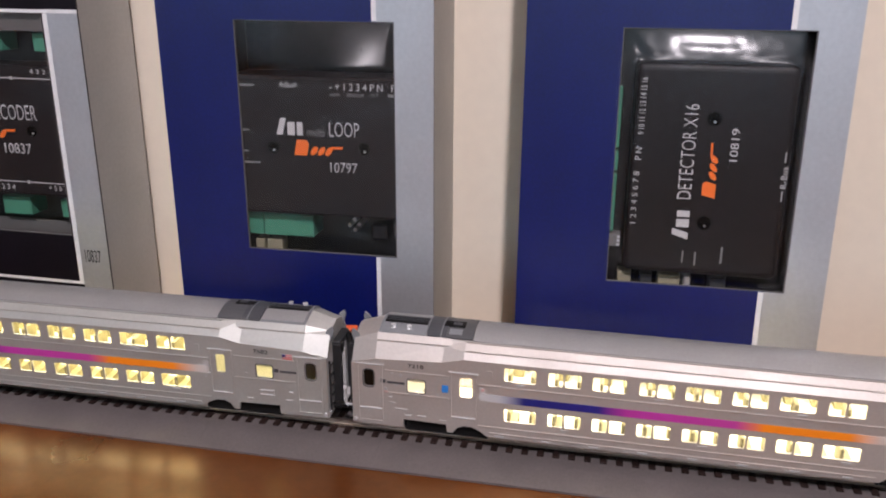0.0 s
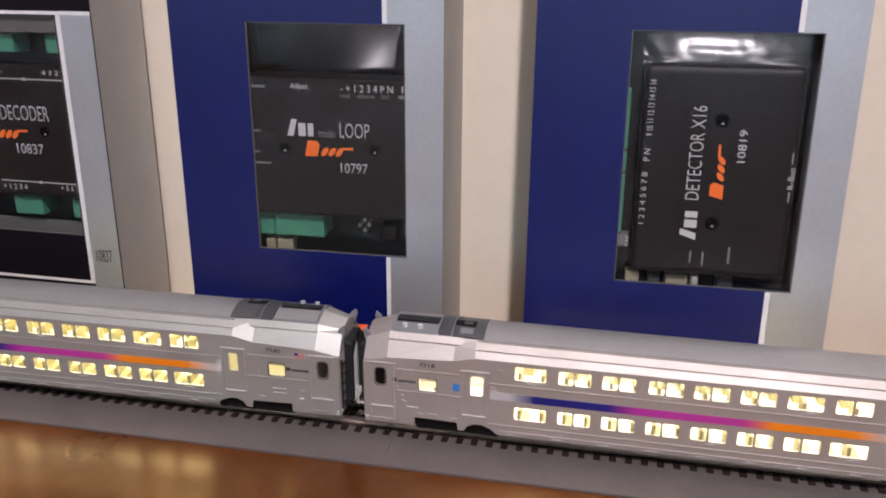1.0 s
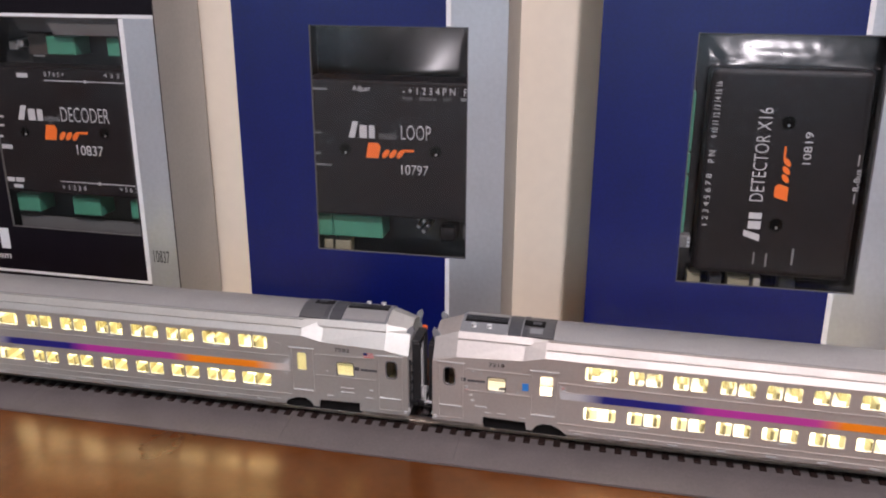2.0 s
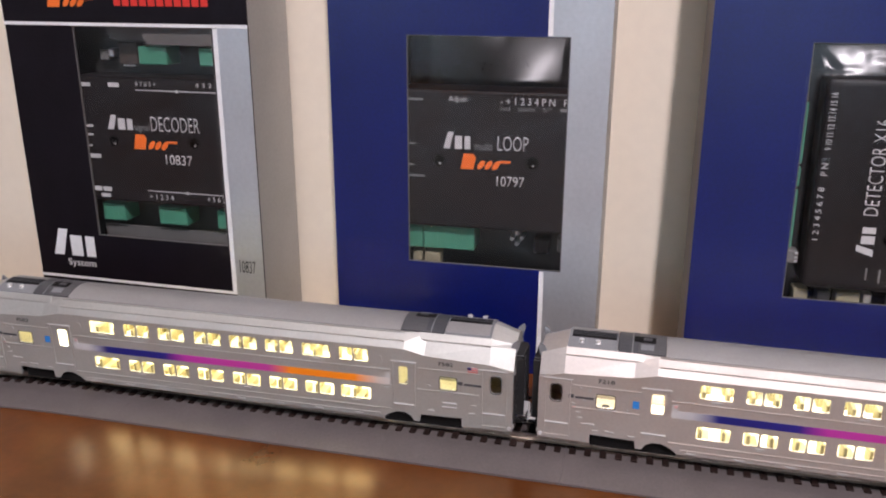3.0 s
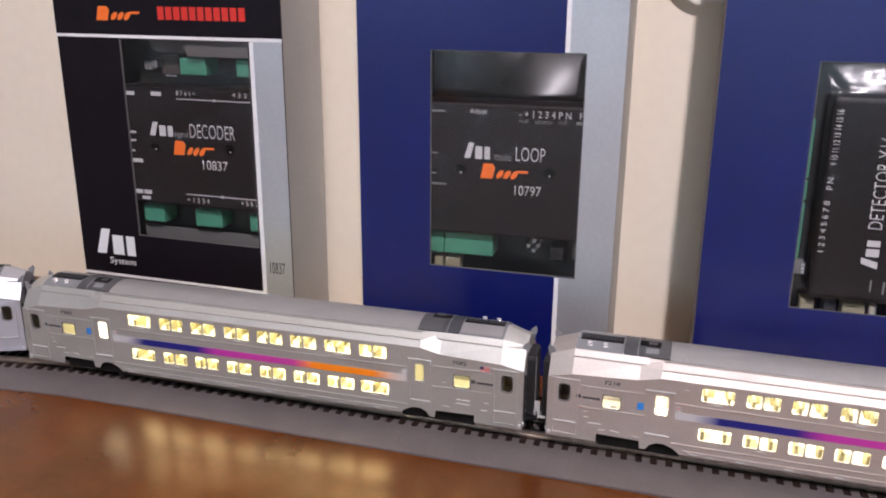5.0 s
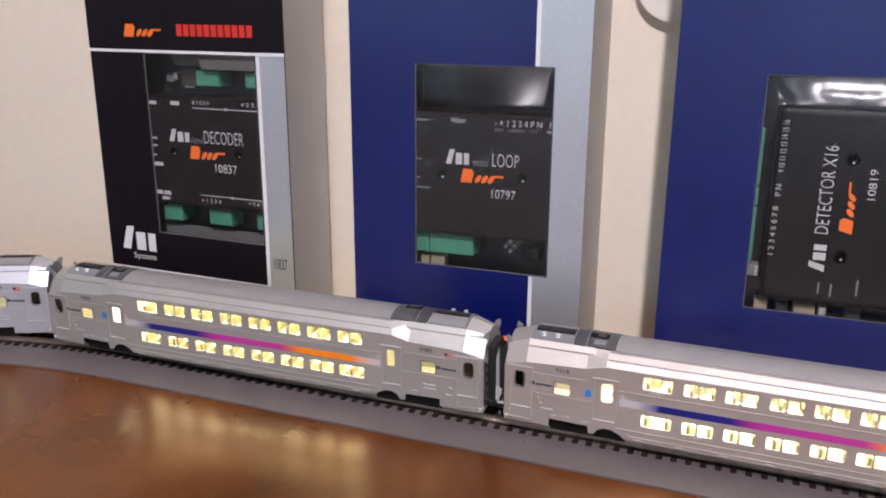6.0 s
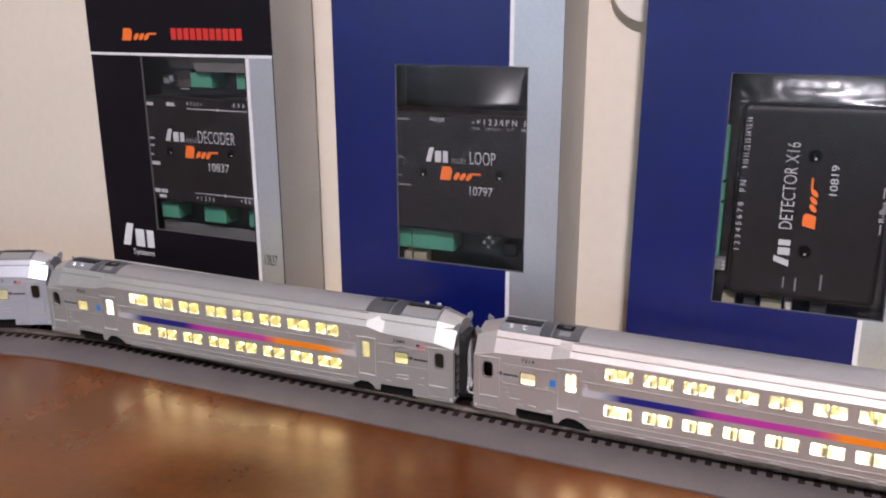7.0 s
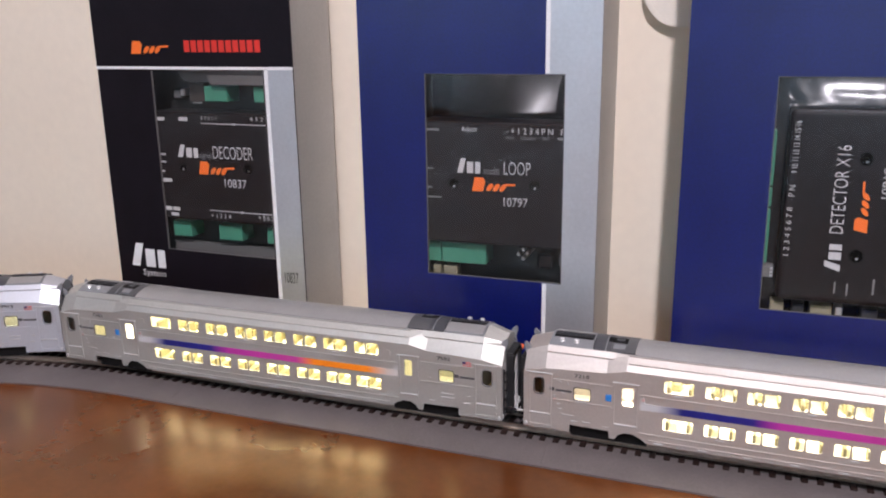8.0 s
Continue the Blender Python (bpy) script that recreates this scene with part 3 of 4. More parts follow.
letters("SENSOR", (0.1042, 0.1518, 0.1139, 0.1537), 0.0008, GREYINK, LOOPM)
letters("OUT", (0.1173, 0.1520, 0.1221, 0.1540), 0.0008, GREYINK, LOOPM)
bars([(0.039, 0.1560, 0.0523, 0.1572), (0.039, 0.1317, 0.0481, 0.1327), (0.039, 0.1199, 0.0470, 0.1209), (0.039, 0.1136, 0.0533, 0.1147), (0.1268, 0.1522, 0.1330, 0.1540)], 0.0008, GREYINK, LOOPM)
screw_hole(LOOPM, 0.0614, 0.1230, 0.0008)
screw_hole(LOOPM, 0.1130, 0.1240, 0.0008)

# Second blue box, a little nearer to the train and leaning back; its module stands out of the window
XW = (0.0463, 0.0638, 0.1340, 0.1910)
XBOX = carton("packaging_box", "blue cardboard box with window and silver band, leaning on the wall", (0.0785, 0.0765, 0.0), 0.8, -2.5, 0.153, 0.31, 0.058, XW, BLUE, 0.1243, True, SHADECARD)
part("white_line", cuboid(0.1218, 0.1243, -0.0002, 0.0, 0.0, XW[1] - 0.0003), WHITEINK, XBOX)
part("white_line", cuboid(0.1218, 0.1243, -0.0002, 0.0, XW[3] + 0.0003, 0.31), WHITEINK, XBOX)
film(XBOX, XW, SOFTFILM, 4.1, form=(0.0530, 0.0706, 0.1292, 0.1762, -0.0060), folds=((0.02, 0.99, 0.12, 0.89, 0.0026, 0.0012), (0.98, 0.99, 0.93, 0.88, 0.0026, 0.0010), (0.10, 0.86, 0.12, 0.60, 0.0030, 0.0010), (0.3, 0.95, 0.6, 0.955, 0.0025, 0.0004)))
XM = tagged(empty("control_module", (0.0785, 0.0717, 0.0), 0.8, -2.5), "black plastic control module turned sideways in a blue box", "module", group="packed modules")
part("housing", cuboid(0.0540, 0.1285, 0.0005, 0.03, 0.0715, 0.1755, 0.0035, segs=4), BLACKPLASTIC, XM, smooth=False)
part("backing", cuboid(0.042, 0.139, 0.017, 0.019, 0.060, 0.196), GLOSSBLACK, XM)
terminal(XM, 0.0440, 0.0900, 0.0482, 0.1200, 0.0068, 0.014, 8, True)
terminal(XM, 0.0440, 0.1215, 0.0482, 0.1315, 0.0068, 0.014, 3, True)
terminal(XM, 0.0440, 0.1330, 0.0482, 0.1630, 0.0068, 0.014, 8, True)
part("connector", cuboid(0.0465, 0.0520, 0.0075, 0.016, 0.0820, 0.0885, 0.0005), FINGREY_PLASTIC, XM, "grey plastic connector")
for k in range(3):
    part("pin", cuboid(0.0505, 0.0520, 0.0070, 0.0076, 0.0826 + k * 0.002, 0.0838 + k * 0.002), METAL, XM)
for k, a in enumerate((0.052, 0.0635, 0.0725, 0.085, 0.098)):
    part("connector", cuboid(a, a + (0.007, 0.006, 0.011, 0.004, 0.008)[k], 0.0066, 0.017, 0.0590, 0.0690, 0.0005), (CREAMPLASTIC, PCB, CREAMPLASTIC, METAL, PCB)[k], XM)
white_mark((0.0768, 0.0896, 0.0846, 0.1045), 0.0003, XM, True, ink=MODULEINK)
letters("DETECTOR X16", (0.0777, 0.1104, 0.0843, 0.1566), 0.0003, MODULEINK, XM, True, bold=-0.008)
orange_mark((0.0890, 0.1104, 0.0955, 0.1385), 0.0003, XM, True)
letters("10819", (0.1003, 0.1300, 0.1041, 0.1457), 0.0003, MODULEINK, XM, True)
letters("1 2 3 4 5 6 7 8", (0.0560, 0.0966, 0.0588, 0.1230), 0.0003, MODULEINK, XM, True)
letters("P N", (0.0562, 0.1288, 0.0593, 0.1348), 0.0003, MODULEINK, XM, True)
letters("9 10 11 12 13 14 15 16", (0.0565, 0.1412, 0.0595, 0.1686), 0.0003, MODULEINK, XM, True, bold=0.004)
letters("R-Bus", (0.1249, 0.1180, 0.1276, 0.1285), 0.0003, MODULEINK, XM, True)
bars([(0.1259, 0.1116, 0.1265, 0.1166), (0.1256, 0.1304, 0.1262, 0.1357)], 0.0003, GREYLIGHT, XM)
bars([(0.0826, 0.0778, 0.0834, 0.0840), (0.0886, 0.0768, 0.0895, 0.0838), (0.1010, 0.0785, 0.1020, 0.0872)], 0.0003, GREYINK, XM)
screw_hole(XM, 0.0917, 0.0988, 0.0003)
screw_hole(XM, 0.0917, 0.1499, 0.0003)

clip = tagged(empty("plastic_clip", (-0.0102, 0.066, 0.0), 10.0), "small orange plastic piece standing behind the train", "clip")
part("stem", cuboid(-0.002, 0.002, -0.002, 0.002, 0, 0.0288, 0.0006), BLACKPLASTIC, clip, "black plastic stem")
part("head", cuboid(-0.0040, 0.0040, -0.003, 0.003, 0.0288, 0.0308, 0.0006), ORANGEPLASTIC, clip)

# ---- track ----
YC, ZR, GAUGE, PITCH = 0.0169, 0.0082, 0.0165, 0.0072
X_CURVE, R_CURVE = -0.2385, 0.4345


def track_point(s):
    """Place and heading on the line: s is x on the straight, and runs on along the bend to the left."""
    if s >= X_CURVE:
        return Vector((s, YC)), 0.0
    a = (X_CURVE - s) / R_CURVE
    return Vector((X_CURVE - R_CURVE * math.sin(a), YC - R_CURVE * (1 - math.cos(a)))), a


def sweep(profile, s0, s1, step=0.02):
    """A closed profile of (across, height) run along the line from s0 to s1."""
    bm = bmesh.new()
    n = max(1, math.ceil((s1 - s0) / step)) if s0 < X_CURVE else 1
    rings = []
    for i in range(n + 1):
        p, a = track_point(s0 + (s1 - s0) * i / n)
        side = Vector((-math.sin(a), math.cos(a)))
        rings.append([bm.verts.new((p.x + side.x * o, p.y + side.y * o, z)) for o, z in profile])
    for r, q in zip(rings, rings[1:]):
        for k in range(len(profile)):
            bm.faces.new((r[k], r[(k + 1) % len(profile)], q[(k + 1) % len(profile)], q[k]))
    bm.faces.new(rings[0]), bm.faces.new(rings[-1])
    return bm


HALF = 0.0358
BED_PROFILE = [(-HALF, 0.0), (-HALF, 0.0011), (-0.0210, 0.0037), (-0.0160, 0.0042), (0.0160, 0.0042), (0.0210, 0.0037), (HALF, 0.0011), (HALF, 0.0)]
TIE_MESH = None
for s0, s1 in ((-0.72, X_CURVE - 0.24), (X_CURVE - 0.24, -0.2055), (-0.2055, -0.0615), (-0.0615, 0.0255), (0.0255, 0.226), (0.226, 0.56)):
    section = tagged(empty("track_section"), "grey plastic roadbed track section with dark brown ties", "track", group="track sections on the table")
    part("roadbed", sweep(BED_PROFILE, s0 + 0.00006, s1 - 0.00006), BED, section)
    for o in (-GAUGE / 2, GAUGE / 2):
        part("rail", sweep([(o - 0.0011, 0.0052), (o - 0.0011, 0.0057), (o - 0.0004, 0.0060), (o - 0.0006, ZR), (o + 0.0006, ZR), (o + 0.0004, 0.0060), (o + 0.0011, 0.0057), (o + 0.0011, 0.0052)], s0, s1, 0.01), RAIL, section, "dull nickel rail")
    for o in (-1, 1):
        part("tie_web", sweep([(o * 0.0090, 0.0038), (o * 0.0090, 0.0049), (o * 0.0103, 0.0049), (o * 0.0103, 0.0038)], s0 + 0.0003, s1 - 0.0003, 0.01), WEB, section, "dark brown strip under the rail")
    for k in range(math.ceil(s0 / PITCH), math.floor(s1 / PITCH) + 1):
        if not s0 + 0.0015 < k * PITCH < s1 - 0.0015:
            continue
        p, a = track_point(k * PITCH)
        if TIE_MESH is None:
            tie = part("tie", cuboid(-0.0016, 0.0016, -0.0152, 0.0152, 0.0036, 0.0051, 0.0003), TIE, section)
            TIE_MESH = tie.data
        else:
            tie = new("tie", TIE_MESH)
            tie.parent = section
        tie.matrix_basis = pose(p.x, p.y, 0, 0, 0, math.degrees(a))

# ---- coaches ----
L, W = 0.2955, 0.0345
UP_X = [(71.5, 86.0, 0), (91.5, 106.2, 1), (111.2, 126.0, 1), (131.6, 146.6, 1), (151.2, 166.0, 1), (170.8, 185.4, 1), (190.2, 204.8, 0), (209.6, 224.4, 1)]
LOW_X = [(71.8, 86.5, 0), (92.0, 106.8, 1), (112.0, 126.7, 1), (131.7, 146.4, 1), (151.5, 166.7, 1), (171.5, 186.5, 1), (191.0, 206.0, 1), (209.9, 225.3, 0)]


def coach(label, at, turn, shell, lamp_kind, number, lean=0.0, spread=1.0):
    """A two-deck model coach. Local x along it, y from the near side to the far side, z from the rail top."""
    car = tagged(empty("model_coach", (*at, ZR), turn, lean), label, "model train coach", group="coaches of the train")
    dz = (0, 0, -ZR)

    def piece(name, bm, mat, parent=car, text="", smooth=False):
        return part(name, bm, mat, parent, text, smooth, dz)

    up_z, low_z = (0.0423, 0.0489), (0.0219, 0.0283)
    openings = []
    for rows, (za, zb) in ((UP_X, up_z), (LOW_X, low_z)):
        for a, b, split in rows:
            a, b = (71.5 + (q - 71.5) * spread for q in (a, b))
            a, b = a / 1000, b / 1000
            mid = a + (b - a) * 0.48
            openings += [(a, za, mid - 0.0004, zb), (mid + 0.0004, za, b, zb)] if split else [(a, za, b, zb)]
    doors = [(0.2397, 0.0323, 0.2443, 0.0418), (0.0513, 0.0321, 0.0570, 0.0419)]
    squares = [(0.2602, 0.0318, 0.2684, 0.0384), (0.0268, 0.0318, 0.0351, 0.0384)]
    ends = [(0.2849, 0.0326, 0.2900, 0.0414), (0.0057, 0.0326, 0.0108, 0.0414)]
    holes = openings + doors + squares + ends
    arch = [(0.0640, 0.0128), (0.0612, 0.0152), (0.0570, 0.0170), (0.0530, 0.0170), (0.0500, 0.0155), (0.0482, 0.0128), (0.0455, 0.0128), (0.0450, 0.0168), (0.0245, 0.0172), (0.0245, 0.0128)]
    bottom = [(0.0, 0.0128)] + arch[::-1] + [(L - x, z) for x, z in arch] + [(L, 0.0128)]
    top = [(L, 0.0445), (L - 0.0115, 0.0472), (L - 0.0430, 0.0486), (L - 0.0530, 0.0510), (0.0530, 0.0510), (0.0430, 0.0486), (0.0115, 0.0472), (0.0, 0.0445)]
    for y0, y1 in ((0.0, 0.0009), (W - 0.0009, W)):
        piece("side_panel", sheet(bottom + top, [rounded(*h, 0.0008 if h in openings else 0.0018 if h in ends else 0.0009, 3) for h in holes], y0, y1), shell)
        front = y0 == 0.0
        for h in holes:
            pane = cuboid(h[0] + 0.0001, h[2] - 0.0001, y0 + 0.0005, y0 + 0.0007, h[1] + 0.0001, h[3] - 0.0001)
            ob = piece("window_pane", pane, GLASS)
            ob.visible_shadow = False
        # frames, doors, trims
        out0, out1 = (-0.00035, 0.0) if front else (W, W + 0.00035)
        for x0, z0, x1, z1 in squares:
            piece("window_frame", sheet(rounded(x0 - 0.0004, z0 - 0.0004, x1 + 0.0004, z1 + 0.0004, 0.0011, 3), [rounded(x0, z0, x1, z1, 0.0009, 3)], *((-0.0002, 0.0) if front else (W, W + 0.0002))), DARKGREY)
        for x0, z0, x1, z1 in ends:
            piece("window_frame", sheet(rounded(x0 - 0.0004, z0 - 0.0004, x1 + 0.0004, z1 + 0.0004, 0.0021, 4), [rounded(x0, z0, x1, z1, 0.0018, 4)], *((-0.0002, 0.0) if front else (W, W + 0.0002))), DARKGREY)
        for a, b in ((0.0470, 0.0592), (0.2365, 0.2480), (0.0028, 0.0150), (0.2805, 0.2927)):
            low = 0.0205 if 0.02 < a < 0.26 else 0.0145
            piece("door_frame", sheet([(a, low), (b, low), (b, 0.0442), (a, 0.0442)], [[(a + 0.0006, low + 0.0006), (b - 0.0006, low + 0.0006), (b - 0.0006, 0.0436), (a + 0.0006, 0.0436)]], out0, out1), shell)
            piece("drip_rail", cuboid(a - 0.0006, b + 0.0006, min(out0, out1) - (0.0002 if front else 0), max(out0, out1) + (0 if front else 0.0002), 0.0442, 0.0446), DASH)
            piece("door_sill", cuboid(a + 0.0008, b - 0.0008, min(out0, out1) - (0.0003 if front else 0), max(out0, out1) + (0 if front else 0.0003), 0.0212, 0.0217), DASH)
        rib = [(0.0160, 0.0462, 0.0418), (0.0160, 0.0462, 0.0305), (L - 0.0462, L - 0.0160, 0.0418), (L - 0.0462, L - 0.0160, 0.0305), (0.0600, L - 0.0600, 0.0392), (0.0600, L - 0.0600, 0.0182), (0.0655, L - 0.0655, 0.0150)]
        for a, b, z in rib:
            piece("trim_rib", cuboid(a, b, out0, out1, z - 0.0003, z + 0.0003), shell)
        for k in range(8):
            x = 0.068 + k * 0.0213
            piece("step_light", cuboid(x, x + 0.0042, out0, out1, 0.0134, 0.0141), DASH)
        for x, z, w in ((0.0205, 0.0222, 0.006), (0.0315, 0.0195, 0.004), (0.0255, 0.0192, 0.003), (0.042, 0.0185, 0.003), (0.0205, 0.0345, 0.0015), (0.018, 0.0280, 0.0015), (0.0185, 0.0252, 0.002), (0.019, 0.0405, 0.0012),
                        (L - 0.034, 0.0222, 0.007), (L - 0.034, 0.0245, 0.007), (L - 0.041, 0.0195, 0.003), (L - 0.021, 0.0202, 0.003), (L - 0.0195, 0.0245, 0.002), (L - 0.041, 0.0330, 0.001), (0.0278, 0.0305, 0.0062), (L - 0.0345, 0.0305, 0.006),
                        (0.0620, 0.0350, 0.0012), (L - 0.0605, 0.0310, 0.0015)):
            piece("fitting", cuboid(x, x + w, out0, out1, z, z + 0.0005), DASH)
        for rows, za in ((UP_X, up_z[0]), (LOW_X, low_z[0])):
            for k, (a, b, split) in enumerate(rows):
                if (k + (za > 0.03)) % 3 == 1:
                    piece("fitting", cuboid((a + b) / 2000 - 0.002, (a + b) / 2000 + 0.002, out0, out1, za - 0.0016, za - 0.0009), DASH)
        if front:
            piece("colour_band", cuboid(0.0605, L - 0.0600, -0.0001, 0.0, 0.0312, 0.0349), STRIPE, text="colour band fading from blue through magenta to orange")
            for x, z in ((0.0605, 0.0349), (L - 0.0625, 0.0349)):
                piece("band_end", cuboid(x, x + 0.0025, -0.0001, 0.0, z, z + 0.0028), DASH)
            for a, b in ((0.0270, 0.0345), (L - 0.0362, L - 0.0287)):
                letters(number, (a, 0.0443 - ZR, b, 0.0463 - ZR), -0.0002, BLACKINK, car, bold=0.006)
            bars([(0.0140 + k, 0.0352 - ZR, 0.0140 + k + w, 0.0352 - ZR + h) for k, w, h in ((0.0, 0.0024, 0.0019), (0.003, 0.0085, 0.0012))], -0.0001, DARKINK, car)
            bars([(L - 0.0265 + k, 0.0350 - ZR, L - 0.0265 + k + w, 0.0350 - ZR + h) for k, w, h in ((0.0, 0.0024, 0.0019), (0.003, 0.0085, 0.0012))], -0.0001, DARKINK, car)
            for x, z, w, h, m in ((0.0158, 0.0317, 0.0014, 0.0012, DASH), (0.0158, 0.0300, 0.0018, 0.0011, PINKDECAL), (0.0232, 0.0392, 0.0009, 0.0016, DASH), (0.0405, 0.0312, 0.0008, 0.0012, DASH), (0.0612, 0.0362, 0.0014, 0.0012, PINKDECAL),
                                  (L - 0.0628, 0.0290, 0.0016, 0.0009, DASH), (L - 0.0268, 0.0420, 0.0009, 0.0009, DASH), (0.0640, 0.0438, 0.0022, 0.0030, shell), (L - 0.0660, 0.0432, 0.0022, 0.0030, shell)):
                piece("decal", cuboid(x, x + w, -0.0002, 0.0, z, z + h), m)
            for x in (0.0014, L - 0.0014):
                piece("corner_lamp", rod(x, -0.0002, 0.0148, 0.0009, 0.0008, "y", 10), VENTPAINT, text="tiny white corner lamp")
            piece("sign", cuboid(0.0430, 0.0460, -0.0002, 0.0, 0.0335, 0.0372), BLUESIGN, text="small blue square sign")
            flag = piece("flag_decal", cuboid(L - 0.0218, L - 0.0168, -0.0001, 0.0, 0.0425, 0.0450), DASH, text="tiny red and white striped flag decal")
            for k in range(3):
                part("stripe", cuboid(L - 0.0218, L - 0.0168, -0.0002, -0.0001, 0.0425 - ZR + k * 0.0010, 0.0429 - ZR + k * 0.0010), REDINK, flag)
            part("canton", cuboid(L - 0.0218, L - 0.0199, -0.00025, -0.0001, 0.0437 - ZR, 0.0450 - ZR), BLUE, flag)

    # roof: cross-sections along the length, with sloped shoulders and hipped ends
    bm = bmesh.new()
    half = W / 2

    def ring(x, side, shoulder, edge, crown, inset=0.0):
        prof = [(inset, side), shoulder, edge, (0.0125, crown - 0.0012), (half, crown)]
        near = [(x, y, z) for y, z in prof]
        far = [(x, W - y, z) for y, z in prof[-2::-1]]
        return [bm.verts.new(v) for v in near + far]

    rings = []
    stations = [(0.0, 0.0445, (0.0068, 0.0534), (0.0095, 0.0547), 0.0572), (0.0115, 0.0472, (0.0048, 0.0548), (0.0068, 0.0576), 0.0608), (0.0430, 0.0482, (0.0048, 0.0548), (0.0068, 0.0576), 0.0608),
                (0.0530, 0.0510, (0.0022, 0.0540), (0.0060, 0.0574), 0.0608)]
    for x, side, sh, ed, cr in stations:
        rings.append(ring(x, side, sh, ed, cr, 0.0013 if x == 0 else 0.0))
    for x, side, sh, ed, cr in stations[::-1]:
        rings.append(ring(L - x, side, sh, ed, cr, 0.0013 if x == 0 else 0.0))
    for r, q in zip(rings, rings[1:]):
        for k in range(len(r) - 1):
            bm.faces.new((r[k], r[k + 1], q[k + 1], q[k]))
        bm.faces.new((r[0], r[-1], q[-1], q[0]))
    bm.faces.new(rings[0]), bm.faces.new(rings[-1])
    roof = piece("roof", bm, shell)
    for y, z in ((0.0021, 0.0540), (0.0054, 0.0571)):
        piece("gutter", cuboid(0.0535, L - 0.0535, y, y + 0.0006, z - 0.0004, z + 0.0004), shell)

    def height(y):
        """Height of the roof sheets across the coach."""
        y = min(y, W - y)
        return 0.0580 + 0.0030 * (1 - ((half - y) / (half - 0.0060)) ** 2)

    def skin(x0, x1, ya, yb, lift=0.0, thick=0.0006):
        """A thin sheet that follows the bend of the roof from ya to yb."""
        b2 = bmesh.new()
        ys = [ya] + [y for y in (0.0080, 0.0100, 0.0125, 0.0148, half, W - 0.0148, W - 0.0125, W - 0.0100, W - 0.0080) if ya < y < yb] + [yb]
        loop = [(y, height(y) + lift) for y in ys] + [(y, height(y) + lift - thick) for y in ys[::-1]]
        ra, rb = ([b2.verts.new((x, y, z)) for y, z in loop] for x in (x0, x1))
        for k in range(len(loop)):
            b2.faces.new((ra[k], ra[(k + 1) % len(loop)], rb[(k + 1) % len(loop)], rb[k]))
        b2.faces.new(ra), b2.faces.new(rb)
        return b2

    piece("roof_sheet", skin(0.0562, L - 0.0562, 0.0060, W - 0.0060), ROOFGREY)
    for flip in (False, True):
        def fx(a, b):
            return (L - b, L - a) if flip else (a, b)
        def fy(a, b):
            return (W - b, W - a) if flip else (a, b)
        far = W - 0.0064
        piece("roof_sheet", skin(*fx(0.0118, 0.0342), 0.0064, far, 0.0, 0.0008), FINGREY)
        piece("cover_plate", skin(*fx(0.0128, 0.0338), *fy(0.0196, 0.0272), 0.0003), ROOFGREY)
        grille = piece("grille", skin(*fx(0.0132, 0.0336), *fy(0.0128, 0.0190), 0.0003), UNDER, text="black roof grille")
        for k in range(3):
            ya, yb = fy(0.0142 + k * 0.0015, 0.0145 + k * 0.0015)
            part("slat", skin(*fx(0.0132, 0.0336), ya, yb, 0.0006), DARKGREY, grille, shift=dz)
        piece("roof_hatch_panel", skin(*fx(0.0345, 0.0407), 0.0064, far, 0.0002), DARKGREY, text="dark grey roof panel")
        piece("seam_bar", skin(*fx(0.0407, 0.0412), 0.0064, far, 0.0005), FINGREY)
        piece("roof_hatch_panel", skin(*fx(0.0412, 0.0560), 0.0064, far, 0.0002), SLATE, text="slate grey roof panel")
        piece("hatch", skin(*fx(0.0414, 0.0512), *fy(0.0128, 0.0176), 0.0005), UNDER)
        piece("hatch", skin(*fx(0.0414, 0.0436), *fy(0.0066, 0.0270), 0.0004), DARKGREY)
        piece("hatch_lid", skin(*fx(0.0455, 0.0495), *fy(0.0140, 0.0162), 0.0008), DARKGREY)
        piece("hatch_lid", skin(*fx(0.0446, 0.0505), *fy(0.0080, 0.0112), 0.0005), FINGREY)
        a, b = fx(0.0115, 0.0465)
        piece("ledge", sheet([(0.0044, 0.0543), (0.0044, 0.0551), (0.0067, 0.0583), (0.0072, 0.0583), (0.0072, 0.0560)], (), a, b, axis="x"), shell)
        for c in (0.018, 0.0255):
            x = L - c if flip else c
            y = W - 0.0098 if flip else 0.0098
            vent = bmesh.new()
            rod(x, y, 0.0598, 0.0014, 0.0008, "z", 14, vent, 0.0009)
            rod(x, y, 0.0605, 0.0009, 0.0006, "z", 14, vent, 0.0013)
            piece("vent", vent, VENTPAINT, text="small bright round roof vent")
        for y in (0.0075, W - 0.0075):
            s = -1 if flip else 1
            x0 = L if flip else 0.0
            fin = sheet([(x0 + s * 0.0024, 0.0540), (x0 - s * 0.0002, 0.0500), (x0 - s * 0.0018, 0.0560), (x0 - s * 0.0010, 0.0580), (x0 + s * 0.0014, 0.0562)], (), y - 0.0005, y + 0.0005)
            piece("roof_fin", fin, FINGREY)
        # coach end with its gangway
        a, b = fx(0.0, 0.0009)
        hole = rounded(half - 0.0058, 0.0175, half + 0.0058, 0.0438, 0.001, 3)
        piece("end_panel", sheet(rounded(0.0009, 0.0128, W - 0.0009, 0.0444, 0.0004, 2), [hole], a, b, axis="x"), ENDGREY)
        a, b = fx(0.0010, 0.0030)
        piece("end_door", cuboid(a, b, half - 0.007, half + 0.007, 0.0165, 0.0465), UNDER)
        a, b = fx(-0.0026, 0.0)
